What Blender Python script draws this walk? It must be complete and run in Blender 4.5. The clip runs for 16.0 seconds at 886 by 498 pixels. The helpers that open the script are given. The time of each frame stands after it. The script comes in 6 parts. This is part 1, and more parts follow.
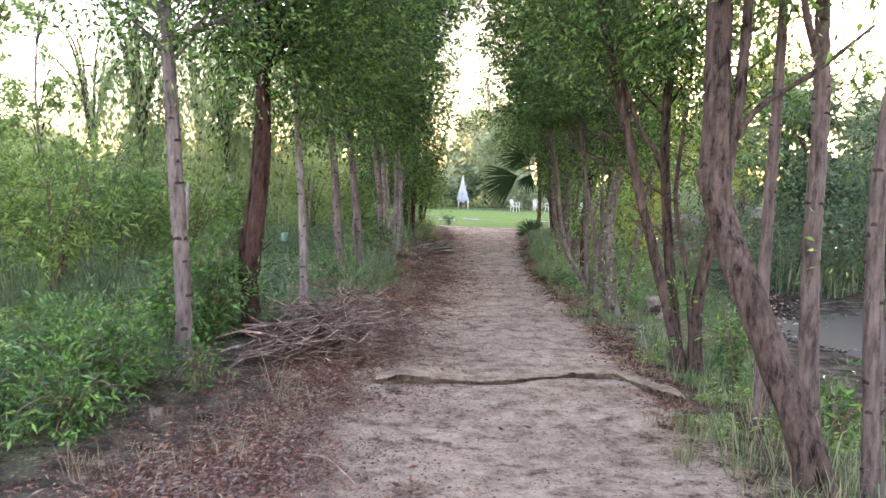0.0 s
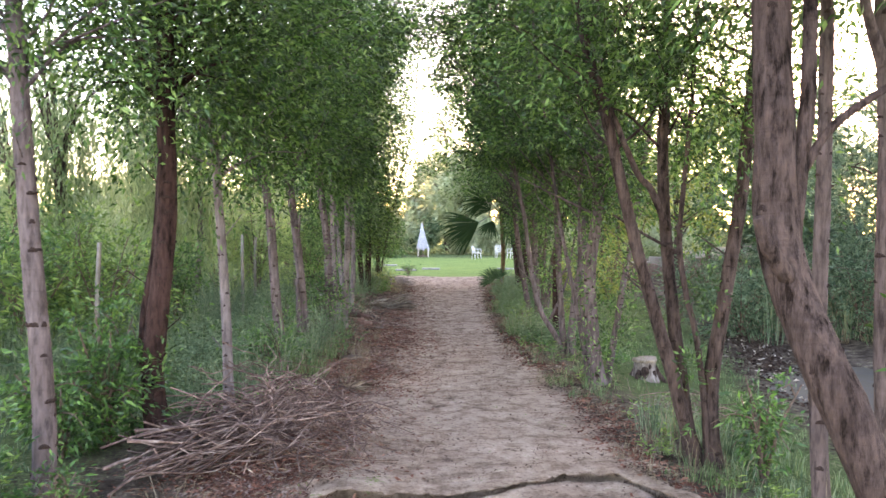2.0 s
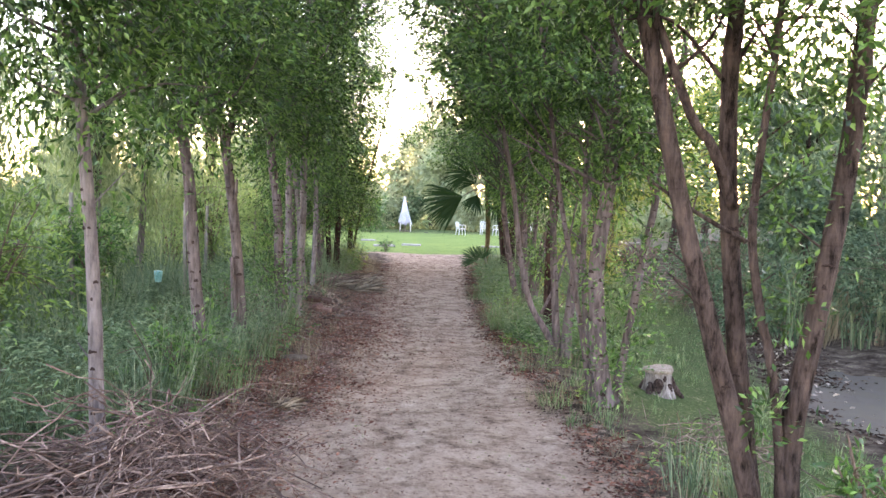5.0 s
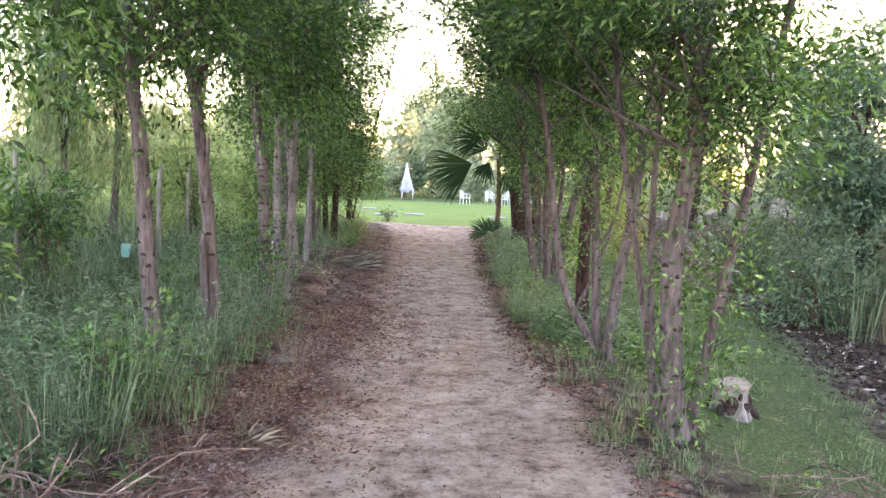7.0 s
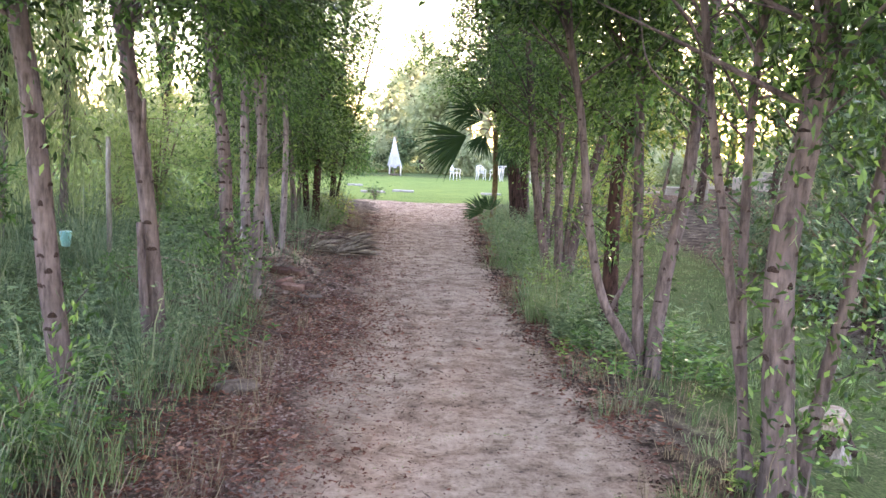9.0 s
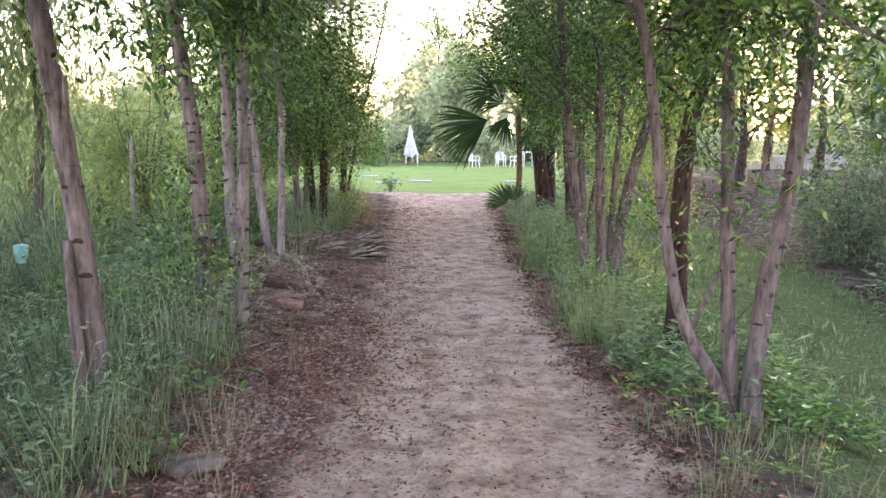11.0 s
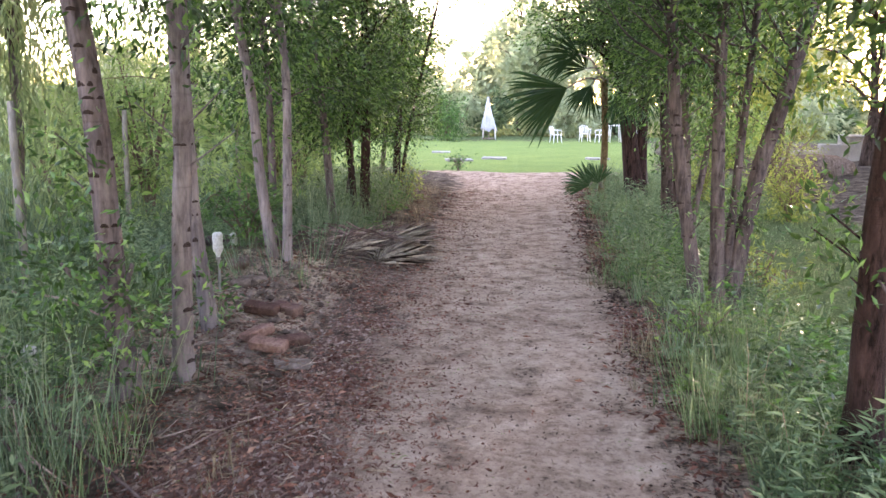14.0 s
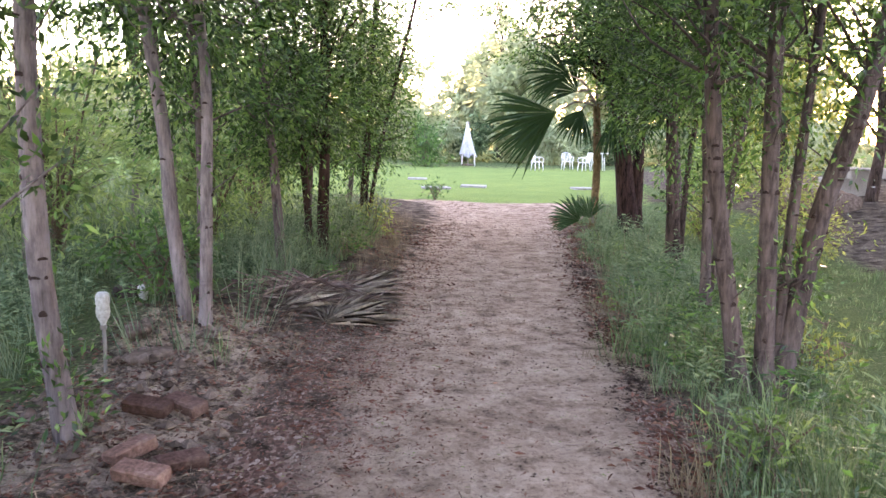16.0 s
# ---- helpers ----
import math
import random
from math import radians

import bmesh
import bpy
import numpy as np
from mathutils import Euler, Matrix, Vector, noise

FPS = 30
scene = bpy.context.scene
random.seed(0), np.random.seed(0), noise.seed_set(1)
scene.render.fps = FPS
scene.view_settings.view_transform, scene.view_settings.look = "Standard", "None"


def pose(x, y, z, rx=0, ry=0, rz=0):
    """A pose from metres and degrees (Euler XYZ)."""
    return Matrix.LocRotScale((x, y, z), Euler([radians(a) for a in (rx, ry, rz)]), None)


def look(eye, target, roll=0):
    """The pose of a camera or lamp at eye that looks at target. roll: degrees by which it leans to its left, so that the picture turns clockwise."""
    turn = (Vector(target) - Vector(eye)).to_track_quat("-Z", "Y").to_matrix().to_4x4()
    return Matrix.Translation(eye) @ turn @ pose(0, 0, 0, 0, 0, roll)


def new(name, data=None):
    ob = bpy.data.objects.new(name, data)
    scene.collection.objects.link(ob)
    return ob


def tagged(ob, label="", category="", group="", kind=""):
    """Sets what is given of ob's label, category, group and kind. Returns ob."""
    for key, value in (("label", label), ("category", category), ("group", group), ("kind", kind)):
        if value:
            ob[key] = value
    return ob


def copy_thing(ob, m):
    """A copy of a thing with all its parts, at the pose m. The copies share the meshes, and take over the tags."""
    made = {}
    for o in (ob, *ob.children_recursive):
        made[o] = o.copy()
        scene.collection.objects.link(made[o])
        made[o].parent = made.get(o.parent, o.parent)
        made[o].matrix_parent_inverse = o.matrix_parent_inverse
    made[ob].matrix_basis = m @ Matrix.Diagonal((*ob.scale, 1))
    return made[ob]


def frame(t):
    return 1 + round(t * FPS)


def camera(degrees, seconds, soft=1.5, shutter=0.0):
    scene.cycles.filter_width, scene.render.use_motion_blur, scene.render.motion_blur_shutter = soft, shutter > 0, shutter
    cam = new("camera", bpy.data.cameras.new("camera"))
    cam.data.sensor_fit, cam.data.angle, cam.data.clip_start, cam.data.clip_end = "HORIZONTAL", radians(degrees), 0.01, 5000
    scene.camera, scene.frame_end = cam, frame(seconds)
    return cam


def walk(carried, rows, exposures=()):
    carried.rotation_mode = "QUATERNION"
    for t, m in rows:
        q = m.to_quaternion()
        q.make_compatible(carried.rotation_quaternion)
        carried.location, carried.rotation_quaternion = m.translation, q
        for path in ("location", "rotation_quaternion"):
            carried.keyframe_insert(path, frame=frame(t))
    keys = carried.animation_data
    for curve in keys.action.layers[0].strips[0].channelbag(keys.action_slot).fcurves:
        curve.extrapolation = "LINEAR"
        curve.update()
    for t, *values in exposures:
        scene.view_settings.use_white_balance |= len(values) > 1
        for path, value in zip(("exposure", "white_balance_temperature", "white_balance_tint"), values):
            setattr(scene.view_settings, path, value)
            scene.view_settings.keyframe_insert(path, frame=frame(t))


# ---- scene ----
cam = camera(57.6, 16.0, 1.5, 0.22)
METRES, EYE, TILT, LEAN, TURN = 11.5, 1.54, 0.0, 2.0, 0.0
ROWS = [
    (0.0, 0.0, 0.0, 0.0, 0.33, -4.77, -3.95),
    (0.5, -0.0016, 0.0302, 0.002, -0.67, -4.75, -2.58),
    (1.0, 0.0002, 0.0612, 0.0028, 0.81, -3.59, -2.09),
    (1.5, 0.0031, 0.09, 0.0033, 1.02, -2.84, -2.49),
    (2.0, 0.0056, 0.1193, 0.005, -2.5, -1.33, -2.39),
    (2.5, 0.0117, 0.1484, 0.0044, -3.56, -1.31, -1.97),
    (3.0, 0.0205, 0.1772, 0.006, -3.29, -1.9, -3.57),
    (3.5, 0.0245, 0.2024, 0.0037, -3.17, -3.15, -4.41),
    (6.0, 0.0277, 0.3514, 0.0043, -3.16, -3.07, -3.05),
    (6.5, 0.0257, 0.3883, 0.0041, -1.64, -4.75, -3.66),
    (7.0, 0.0215, 0.4225, 0.0036, -3.41, -5.37, -4.81),
    (7.5, 0.0203, 0.4511, 0.0026, -3.76, -5.36, -3.06),
    (8.0, 0.0226, 0.486, 0.0016, -3.11, -5.64, -4.58),
    (8.5, 0.0195, 0.5195, 0.0008, -4.13, -6.48, -4.74),
    (11.0, 0.0259, 0.6697, -0.0026, -3.14, -7.98, -2.67),
    (11.5, 0.0324, 0.7029, -0.0023, -1.39, -8.86, -2.76),
    (12.0, 0.0347, 0.7353, -0.004, -1.27, -9.75, -2.66),
    (12.5, 0.0397, 0.7644, -0.0029, -0.93, -9.58, -1.49),
    (13.0, 0.0497, 0.796, -0.0029, 2.59, -9.2, -2.51),
    (13.5, 0.0542, 0.8259, -0.0056, 3.0, -10.87, -2.82),
    (14.0, 0.0553, 0.8599, -0.0047, 2.76, -10.09, -2.42),
    (14.5, 0.0575, 0.8972, -0.0049, 4.92, -9.62, -2.18),
    (15.0, 0.0568, 0.9301, -0.0062, 4.41, -9.85, -2.08),
    (15.5, 0.0545, 0.9608, -0.0046, 0.94, -9.02, -2.84),
    (16.0, 0.0557, 0.9919, -0.0056, 1.32, -8.3, -3.4),
]
walk(cam, [(t, pose(0, 0, EYE, TILT, LEAN, TURN) @ pose(METRES * x, METRES * y, METRES * z, 90 + pitch, roll, yaw)) for t, x, y, z, yaw, pitch, roll in ROWS],
     exposures=[(0.0, 4.06, 7250, 39), (8.0, 4.43, 7100, 42), (16.0, 4.45, 7100, 45)])

# ---- world and sun ----
SUN_AZ, SUN_EL = 25.5, 7.8          # degrees right of straight ahead, degrees above the horizon
world = bpy.data.worlds.new("sky")
scene.world = world
world.use_nodes = True
wn, wl = world.node_tree.nodes, world.node_tree.links
sky = wn.new("ShaderNodeTexSky")
sky.sky_type, sky.sun_disc = "NISHITA", False
sky.sun_elevation, sky.sun_rotation = radians(SUN_EL), radians(SUN_AZ)
sky.air_density, sky.dust_density, sky.ozone_density = 1.0, 0.7, 1.0
wl.new(sky.outputs[0], wn["Background"].inputs[0])
wn["Background"].inputs[1].default_value = 0.15
sun = new("sun", bpy.data.lights.new("sun", "SUN"))
sun.data.energy, sun.data.angle, sun.data.color = 0.55, radians(3.0), (1.0, 0.78, 0.55)
sa, se = radians(SUN_AZ), radians(SUN_EL)
sun_way = Vector((math.sin(sa) * math.cos(se), math.cos(sa) * math.cos(se), math.sin(se)))
sun.matrix_world = look(sun_way * 60, (0, 0, 0))

rng = np.random.default_rng(7)


# ---- materials ----
def shader(name):
    m = bpy.data.materials.new(name)
    m.use_nodes = True
    return m, m.node_tree.nodes, m.node_tree.links, m.node_tree.nodes["Principled BSDF"]


def noise_node(n, l, scale, stretch=(1, 1, 1), detail=5, rough=0.6):
    tc, mp, tx = n.new("ShaderNodeTexCoord"), n.new("ShaderNodeMapping"), n.new("ShaderNodeTexNoise")
    mp.inputs["Scale"].default_value = stretch
    tx.inputs["Scale"].default_value, tx.inputs["Detail"].default_value, tx.inputs["Roughness"].default_value = scale, detail, rough
    l.new(tc.outputs["Object"], mp.inputs[0])
    l.new(mp.outputs[0], tx.inputs[0])
    return tx.outputs[0]


def ramp(n, l, fac, stops):
    r = n.new("ShaderNodeValToRGB")
    while len(r.color_ramp.elements) < len(stops):
        r.color_ramp.elements.new(0.5)
    for e, (p, c) in zip(r.color_ramp.elements, stops):
        e.position, e.color = p, (*c, 1)
    l.new(fac, r.inputs[0])
    return r.outputs[0]


def mixer(n, l, fac, a, b, kind="MIX"):
    x = n.new("ShaderNodeMix")
    x.data_type, x.blend_type = "RGBA", kind
    for sock, val in ((x.inputs[0], fac), (x.inputs[6], a), (x.inputs[7], b)):
        if isinstance(val, (int, float)):
            sock.default_value = val
        elif isinstance(val, tuple):
            sock.default_value = (*val, 1)
        else:
            l.new(val, sock)
    return x.outputs[2]


def bump(n, l, height, strength, distance, target):
    b = n.new("ShaderNodeBump")
    b.inputs["Strength"].default_value, b.inputs["Distance"].default_value = strength, distance
    l.new(height, b.inputs["Height"])
    l.new(b.outputs[0], target.inputs["Normal"])


def rough_mat(name, dark, mid, light, scale=6, stretch=(1, 1, 1), fine=60, roughness=0.85, relief=0.01, per="", metal=0.0):
    """A two-scale surface: broad blotches, fine grain, relief. per: 'island' or 'object' varies pieces."""
    m, n, l, p = shader(name)
    a = noise_node(n, l, scale, stretch)
    b = noise_node(n, l, fine, stretch, 3)
    c = ramp(n, l, a, [(0.3, dark), (0.5, mid), (0.72, light)])
    g = ramp(n, l, b, [(0.3, (0.62, 0.62, 0.62)), (0.7, (1.25, 1.25, 1.25))])
    c = mixer(n, l, 0.8, c, g, "MULTIPLY")
    if per:
        src = n.new("ShaderNodeNewGeometry").outputs["Random Per Island"] if per == "island" else n.new("ShaderNodeObjectInfo").outputs["Random"]
        c = mixer(n, l, 0.9, c, ramp(n, l, src, [(0.0, (0.4, 0.37, 0.36)), (0.5, (0.85, 0.84, 0.83)), (1.0, (1.5, 1.45, 1.38))]), "MULTIPLY")
    tall = mixer(n, l, 0.5, a, b)
    l.new(c, p.inputs["Base Color"])
    p.inputs["Roughness"].default_value, p.inputs["Metallic"].default_value = roughness, metal
    p.inputs["Specular IOR Level"].default_value = 0.5 if roughness < 0.7 else 0.0
    bump(n, l, tall, 0.9, relief, p)
    return m


def bark_mat(name, tone, crack, relief):
    """Bark: long uneven fibres, thin rings round the stem, soft lichen patches; crack sets how deep the furrows are."""
    m, n, l, p = shader(name)
    fibre = noise_node(n, l, 42, (1, 1, 0.16), 6, 0.65)
    furrow = noise_node(n, l, 22, (1, 1, 0.26), 7, 0.7)
    ring = noise_node(n, l, 16, (0.12, 0.12, 1.6), 4, 0.65)
    patch = noise_node(n, l, 3.2, (1, 1, 0.7), 4)
    c = ramp(n, l, patch, [(0.32, tuple(0.72 * v for v in tone)), (0.52, tone), (0.72, (tone[0] * 1.34, tone[1] * 1.36, tone[2] * 1.36))])
    c = mixer(n, l, 0.7, c, ramp(n, l, fibre, [(0.36, (0.5, 0.48, 0.47)), (0.5, (1.0, 1.0, 1.0)), (0.64, (1.38, 1.36, 1.34))]), "MULTIPLY")
    c = mixer(n, l, min(1.0, 0.75 * crack), c, ramp(n, l, furrow, [(0.36, (0.13, 0.11, 0.1)), (0.49, (0.9, 0.89, 0.88)), (0.66, (1.3, 1.28, 1.26))]), "MULTIPLY")
    c = mixer(n, l, 0.3, c, ramp(n, l, ring, [(0.33, (0.45, 0.41, 0.4)), (0.41, (0.97, 0.97, 0.97)), (0.7, (1.08, 1.08, 1.08))]), "MULTIPLY")
    l.new(c, p.inputs["Base Color"])
    p.inputs["Roughness"].default_value, p.inputs["Specular IOR Level"].default_value = 0.88, 0.1
    bump(n, l, mixer(n, l, 0.22, mixer(n, l, 0.35, furrow, fibre), ring), 1.0, relief, p)
    return m


def leaf_mat(name, shades, through_col, thin=0.32, roughness=0.6, gloss=0.1):
    """Leaves that let some light through; each leaf has its own shade."""
    m, n, l, p = shader(name)
    isl = n.new("ShaderNodeNewGeometry").outputs["Random Per Island"]
    c = ramp(n, l, isl, [(i / (len(shades) - 1), s) for i, s in enumerate(shades)])
    patch = noise_node(n, l, 0.9)
    c = mixer(n, l, 0.7, c, ramp(n, l, patch, [(0.3, (0.65, 0.75, 0.75)), (0.7, (1.25, 1.2, 1.0))]), "MULTIPLY")
    l.new(c, p.inputs["Base Color"])
    p.inputs["Roughness"].default_value, p.inputs["Specular IOR Level"].default_value = roughness, gloss
    t, mx = n.new("ShaderNodeBsdfTranslucent"), n.new("ShaderNodeMixShader")
    l.new(mixer(n, l, 0.8, c, through_col, "MIX"), t.inputs[0])
    mx.inputs[0].default_value = thin
    l.new(p.outputs[0], mx.inputs[1])
    l.new(t.outputs[0], mx.inputs[2])
    l.new(mx.outputs[0], n["Material Output"].inputs[0])
    return m


def ground_mat():
    """Dry earth; the stored fields say where the trodden path, leaf litter, lawn and mud lie."""
    m, n, l, p = shader("ground_earth")
    big, mid, fine, grit = noise_node(n, l, 0.8), noise_node(n, l, 5, (1, 1, 1), 6, 0.65), noise_node(n, l, 38, (1, 1, 1), 6, 0.7), noise_node(n, l, 170, (1, 1, 1), 3)

    def field(name):
        a = n.new("ShaderNodeAttribute")
        a.attribute_name = name
        return a.outputs["Fac"]

    def edge(name, soft=0.5):
        add, rg = n.new("ShaderNodeMath"), n.new("ShaderNodeMapRange")
        mixed = n.new("ShaderNodeMath")
        mixed.operation = "MULTIPLY_ADD"
        l.new(mixer(n, l, 0.55, mid, fine), mixed.inputs[0])
        mixed.inputs[1].default_value = 4.2
        l.new(field(name), mixed.inputs[2])
        add.operation = "SUBTRACT"
        l.new(mixed.outputs[0], add.inputs[0])
        add.inputs[1].default_value = 2.1
        l.new(add.outputs[0], rg.inputs[0])
        rg.inputs[1].default_value, rg.inputs[2].default_value = 0.5 - soft / 2, 0.5 + soft / 2
        return rg.outputs[0]

    path_c = ramp(n, l, mid, [(0.33, (0.21, 0.157, 0.12)), (0.48, (0.37, 0.29, 0.228)), (0.67, (0.51, 0.42, 0.34))])
    path_c = mixer(n, l, 0.75, path_c, ramp(n, l, fine, [(0.3, (0.5, 0.46, 0.44)), (0.43, (0.97, 0.96, 0.95)), (0.75, (1.12, 1.11, 1.1))]), "MULTIPLY")
    path_c = mixer(n, l, 0.6, path_c, ramp(n, l, big, [(0.35, (0.7, 0.65, 0.62)), (0.62, (1.14, 1.12, 1.1))]), "MULTIPLY")
    streak = noise_node(n, l, 13, (1, 1.5, 1), 8, 0.75)
    path_c = mixer(n, l, 0.85, path_c, ramp(n, l, streak, [(0.34, (0.5, 0.46, 0.44)), (0.46, (0.95, 0.94, 0.93)), (0.7, (1.16, 1.15, 1.14))]), "MULTIPLY")
    fleck = noise_node(n, l, 48, (1, 0.7, 1), 3, 0.6)
    path_c = mixer(n, l, 0.45, path_c, ramp(n, l, fleck, [(0.33, (0.3, 0.26, 0.24)), (0.4, (0.96, 0.95, 0.95)), (0.62, (1.0, 1.0, 1.0)), (0.68, (1.2, 1.19, 1.18))]), "MULTIPLY")
    soil_c = ramp(n, l, mid, [(0.3, (0.032, 0.024, 0.018)), (0.52, (0.115, 0.093, 0.072)), (0.75, (0.22, 0.183, 0.145))])
    soil_c = mixer(n, l, 0.7, soil_c, ramp(n, l, fine, [(0.3, (0.5, 0.5, 0.5)), (0.7, (1.3, 1.3, 1.3))]), "MULTIPLY")
    litter_c = ramp(n, l, fine, [(0.3, (0.04, 0.025, 0.02)), (0.48, (0.13, 0.083, 0.066)), (0.7, (0.3, 0.195, 0.155))])
    def flakes(scale):
        tc, mp, vo = n.new("ShaderNodeTexCoord"), n.new("ShaderNodeMapping"), n.new("ShaderNodeTexVoronoi")
        mp.inputs["Scale"].default_value = (1, 0.55, 1)
        vo.inputs["Scale"].default_value = scale
        sp = n.new("ShaderNodeSeparateColor")
        l.new(tc.outputs["Object"], mp.inputs[0])
        l.new(mp.outputs[0], vo.inputs["Vector"])
        l.new(vo.outputs["Color"], sp.inputs[0])
        return sp.outputs[0]

    flake = flakes(62)
    litter_c = mixer(n, l, 0.6, litter_c, ramp(n, l, flake, [(0.0, (0.03, 0.017, 0.014)), (0.3, (0.095, 0.05, 0.04)), (0.6, (0.22, 0.13, 0.105)), (0.85, (0.35, 0.26, 0.215)), (1.0, (0.5, 0.42, 0.37))]))
    path_c = mixer(n, l, 0.5, path_c, ramp(n, l, flakes(44), [(0.0, (0.62, 0.58, 0.56)), (0.2, (0.92, 0.91, 0.9)), (0.8, (1.02, 1.02, 1.02)), (1.0, (1.22, 1.21, 1.2))]), "MULTIPLY")
    lawn_c = ramp(n, l, fine, [(0.3, (0.105, 0.165, 0.05)), (0.7, (0.21, 0.285, 0.105))])
    lawn_c = mixer(n, l, 0.6, lawn_c, ramp(n, l, big, [(0.3, (0.8, 0.85, 0.8)), (0.7, (1.25, 1.15, 1.0))]), "MULTIPLY")
    turf_c = ramp(n, l, fine, [(0.3, (0.032, 0.048, 0.022)), (0.55, (0.1, 0.14, 0.058)), (0.75, (0.15, 0.19, 0.08))])
    c = mixer(n, l, edge("turf"), soil_c, turf_c)
    c = mixer(n, l, edge("path"), c, path_c)
    c = mixer(n, l, edge("litter", 0.4), c, litter_c)
    c = mixer(n, l, edge("lawn", 0.2), c, lawn_c)
    l.new(c, p.inputs["Base Color"])
    p.inputs["Roughness"].default_value, p.inputs["Specular IOR Level"].default_value = 0.95, 0.0
    hgt = mixer(n, l, 0.3, mixer(n, l, 0.5, streak, fine), grit)
    bump(n, l, hgt, 1.0, 0.06, p)
    return m


GROUND = ground_mat()
BARK_PALE = bark_mat("bark_pale", (0.124, 0.098, 0.096), 0.85, 0.02)
BARK_WHITE = bark_mat("bark_white", (0.175, 0.147, 0.145), 0.6, 0.015)
BARK_DARK = bark_mat("bark_dark", (0.05, 0.028, 0.024), 1.3, 0.045)
BARK_GREY = bark_mat("bark_grey", (0.078, 0.055, 0.048), 1.35, 0.06)
BARK_PINK = bark_mat("bark_pinkish", (0.105, 0.08, 0.075), 0.9, 0.025)
DEBRIS = rough_mat("dark_debris", (0.025, 0.016, 0.013), (0.06, 0.042, 0.034), (0.12, 0.09, 0.075), 8, relief=0.002, per="island")
# Branch scars; the same dark colour paints the shade inside the stump.
SCAR_AND_SHADE = rough_mat("scar", (0.014, 0.01, 0.009), (0.045, 0.031, 0.027), (0.09, 0.065, 0.058), 30, relief=0.004)
TWIG = rough_mat("twig", (0.08, 0.06, 0.045), (0.14, 0.1, 0.08), (0.2, 0.15, 0.12), 20, relief=0.003)
STICK = rough_mat("dry_stick", (0.055, 0.037, 0.032), (0.155, 0.108, 0.094), (0.36, 0.285, 0.25), 9, (1, 1, 1), 60, 0.9, 0.004, per="object")
STRAW = rough_mat("straw", (0.14, 0.1, 0.07), (0.24, 0.185, 0.135), (0.36, 0.3, 0.235), 9, relief=0.002, per="island")
LITTER = rough_mat("dead_leaf", (0.06, 0.026, 0.019), (0.18, 0.085, 0.062), (0.34, 0.215, 0.16), 4, relief=0.002, per="island")
CLOD = rough_mat("clod", (0.065, 0.046, 0.036), (0.13, 0.097, 0.078), (0.21, 0.163, 0.135), 14, (1, 1, 1), 50, 0.95, 0.02, per="island")
LEAF = leaf_mat("leaf_row_tree", [(0.003, 0.01, 0.004), (0.007, 0.024, 0.007), (0.027, 0.078, 0.02), (0.084, 0.185, 0.044), (0.22, 0.34, 0.1)], (0.14, 0.3, 0.046), 0.2, 0.38, 0.3)
LEAF_FRESH = leaf_mat("leaf_fresh", [(0.005, 0.019, 0.006), (0.015, 0.055, 0.014), (0.045, 0.13, 0.028), (0.14, 0.28, 0.06)], (0.11, 0.26, 0.04), 0.22, 0.42, 0.4)
LEAF_SHRUB = leaf_mat("leaf_shrub", [(0.009, 0.026, 0.009), (0.04, 0.095, 0.028), (0.13, 0.23, 0.06), (0.29, 0.4, 0.12)], (0.24, 0.38, 0.07), 0.32, 0.5, 0.3)
# Farther left growth: open-field skylight and haze are put into paler leaves.
LEAF_SKYLIT = leaf_mat("leaf_skylit_green", [(0.045, 0.085, 0.035), (0.11, 0.185, 0.07), (0.2, 0.3, 0.11), (0.33, 0.43, 0.17)], (0.3, 0.42, 0.13), 0.38, 0.55, 0.2)
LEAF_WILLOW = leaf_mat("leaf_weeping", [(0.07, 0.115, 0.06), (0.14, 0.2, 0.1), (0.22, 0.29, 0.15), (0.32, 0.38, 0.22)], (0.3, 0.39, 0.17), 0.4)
LEAF_TEAL = leaf_mat("leaf_bluish", [(0.012, 0.028, 0.017), (0.055, 0.1, 0.06), (0.15, 0.225, 0.13), (0.27, 0.34, 0.2)], (0.2, 0.3, 0.14), 0.3)
LEAF_DARK = leaf_mat("leaf_dark_scrub", [(0.022, 0.048, 0.032), (0.06, 0.11, 0.07), (0.12, 0.19, 0.118), (0.2, 0.27, 0.17)], (0.13, 0.2, 0.1), 0.22)
LEAF_YELLOW = leaf_mat("leaf_yellowish", [(0.04, 0.07, 0.02), (0.1, 0.15, 0.04), (0.2, 0.25, 0.07), (0.34, 0.37, 0.12)], (0.32, 0.38, 0.08), 0.34)
# Distance haze is put into these pale grey-green leaf colours.
LEAF_HAZED = leaf_mat("leaf_hazed", [(0.17, 0.21, 0.13), (0.27, 0.32, 0.205), (0.4, 0.44, 0.3)], (0.4, 0.46, 0.26), 0.45)
GRASS = leaf_mat("grass", [(0.012, 0.026, 0.012), (0.06, 0.105, 0.045), (0.16, 0.235, 0.11), (0.29, 0.325, 0.19)], (0.17, 0.28, 0.11), 0.28)
GRASS_TEAL = leaf_mat("grass_bluish", [(0.012, 0.026, 0.016), (0.06, 0.105, 0.064), (0.16, 0.225, 0.14), (0.28, 0.31, 0.2)], (0.18, 0.27, 0.13), 0.26)
GRASS_DRY = leaf_mat("grass_dry", [(0.12, 0.09, 0.06), (0.2, 0.16, 0.11), (0.3, 0.25, 0.18)], (0.24, 0.19, 0.12))
FROND = leaf_mat("palm_frond", [(0.012, 0.035, 0.015), (0.028, 0.068, 0.028), (0.05, 0.1, 0.04)], (0.05, 0.11, 0.03), 0.14, 0.4)
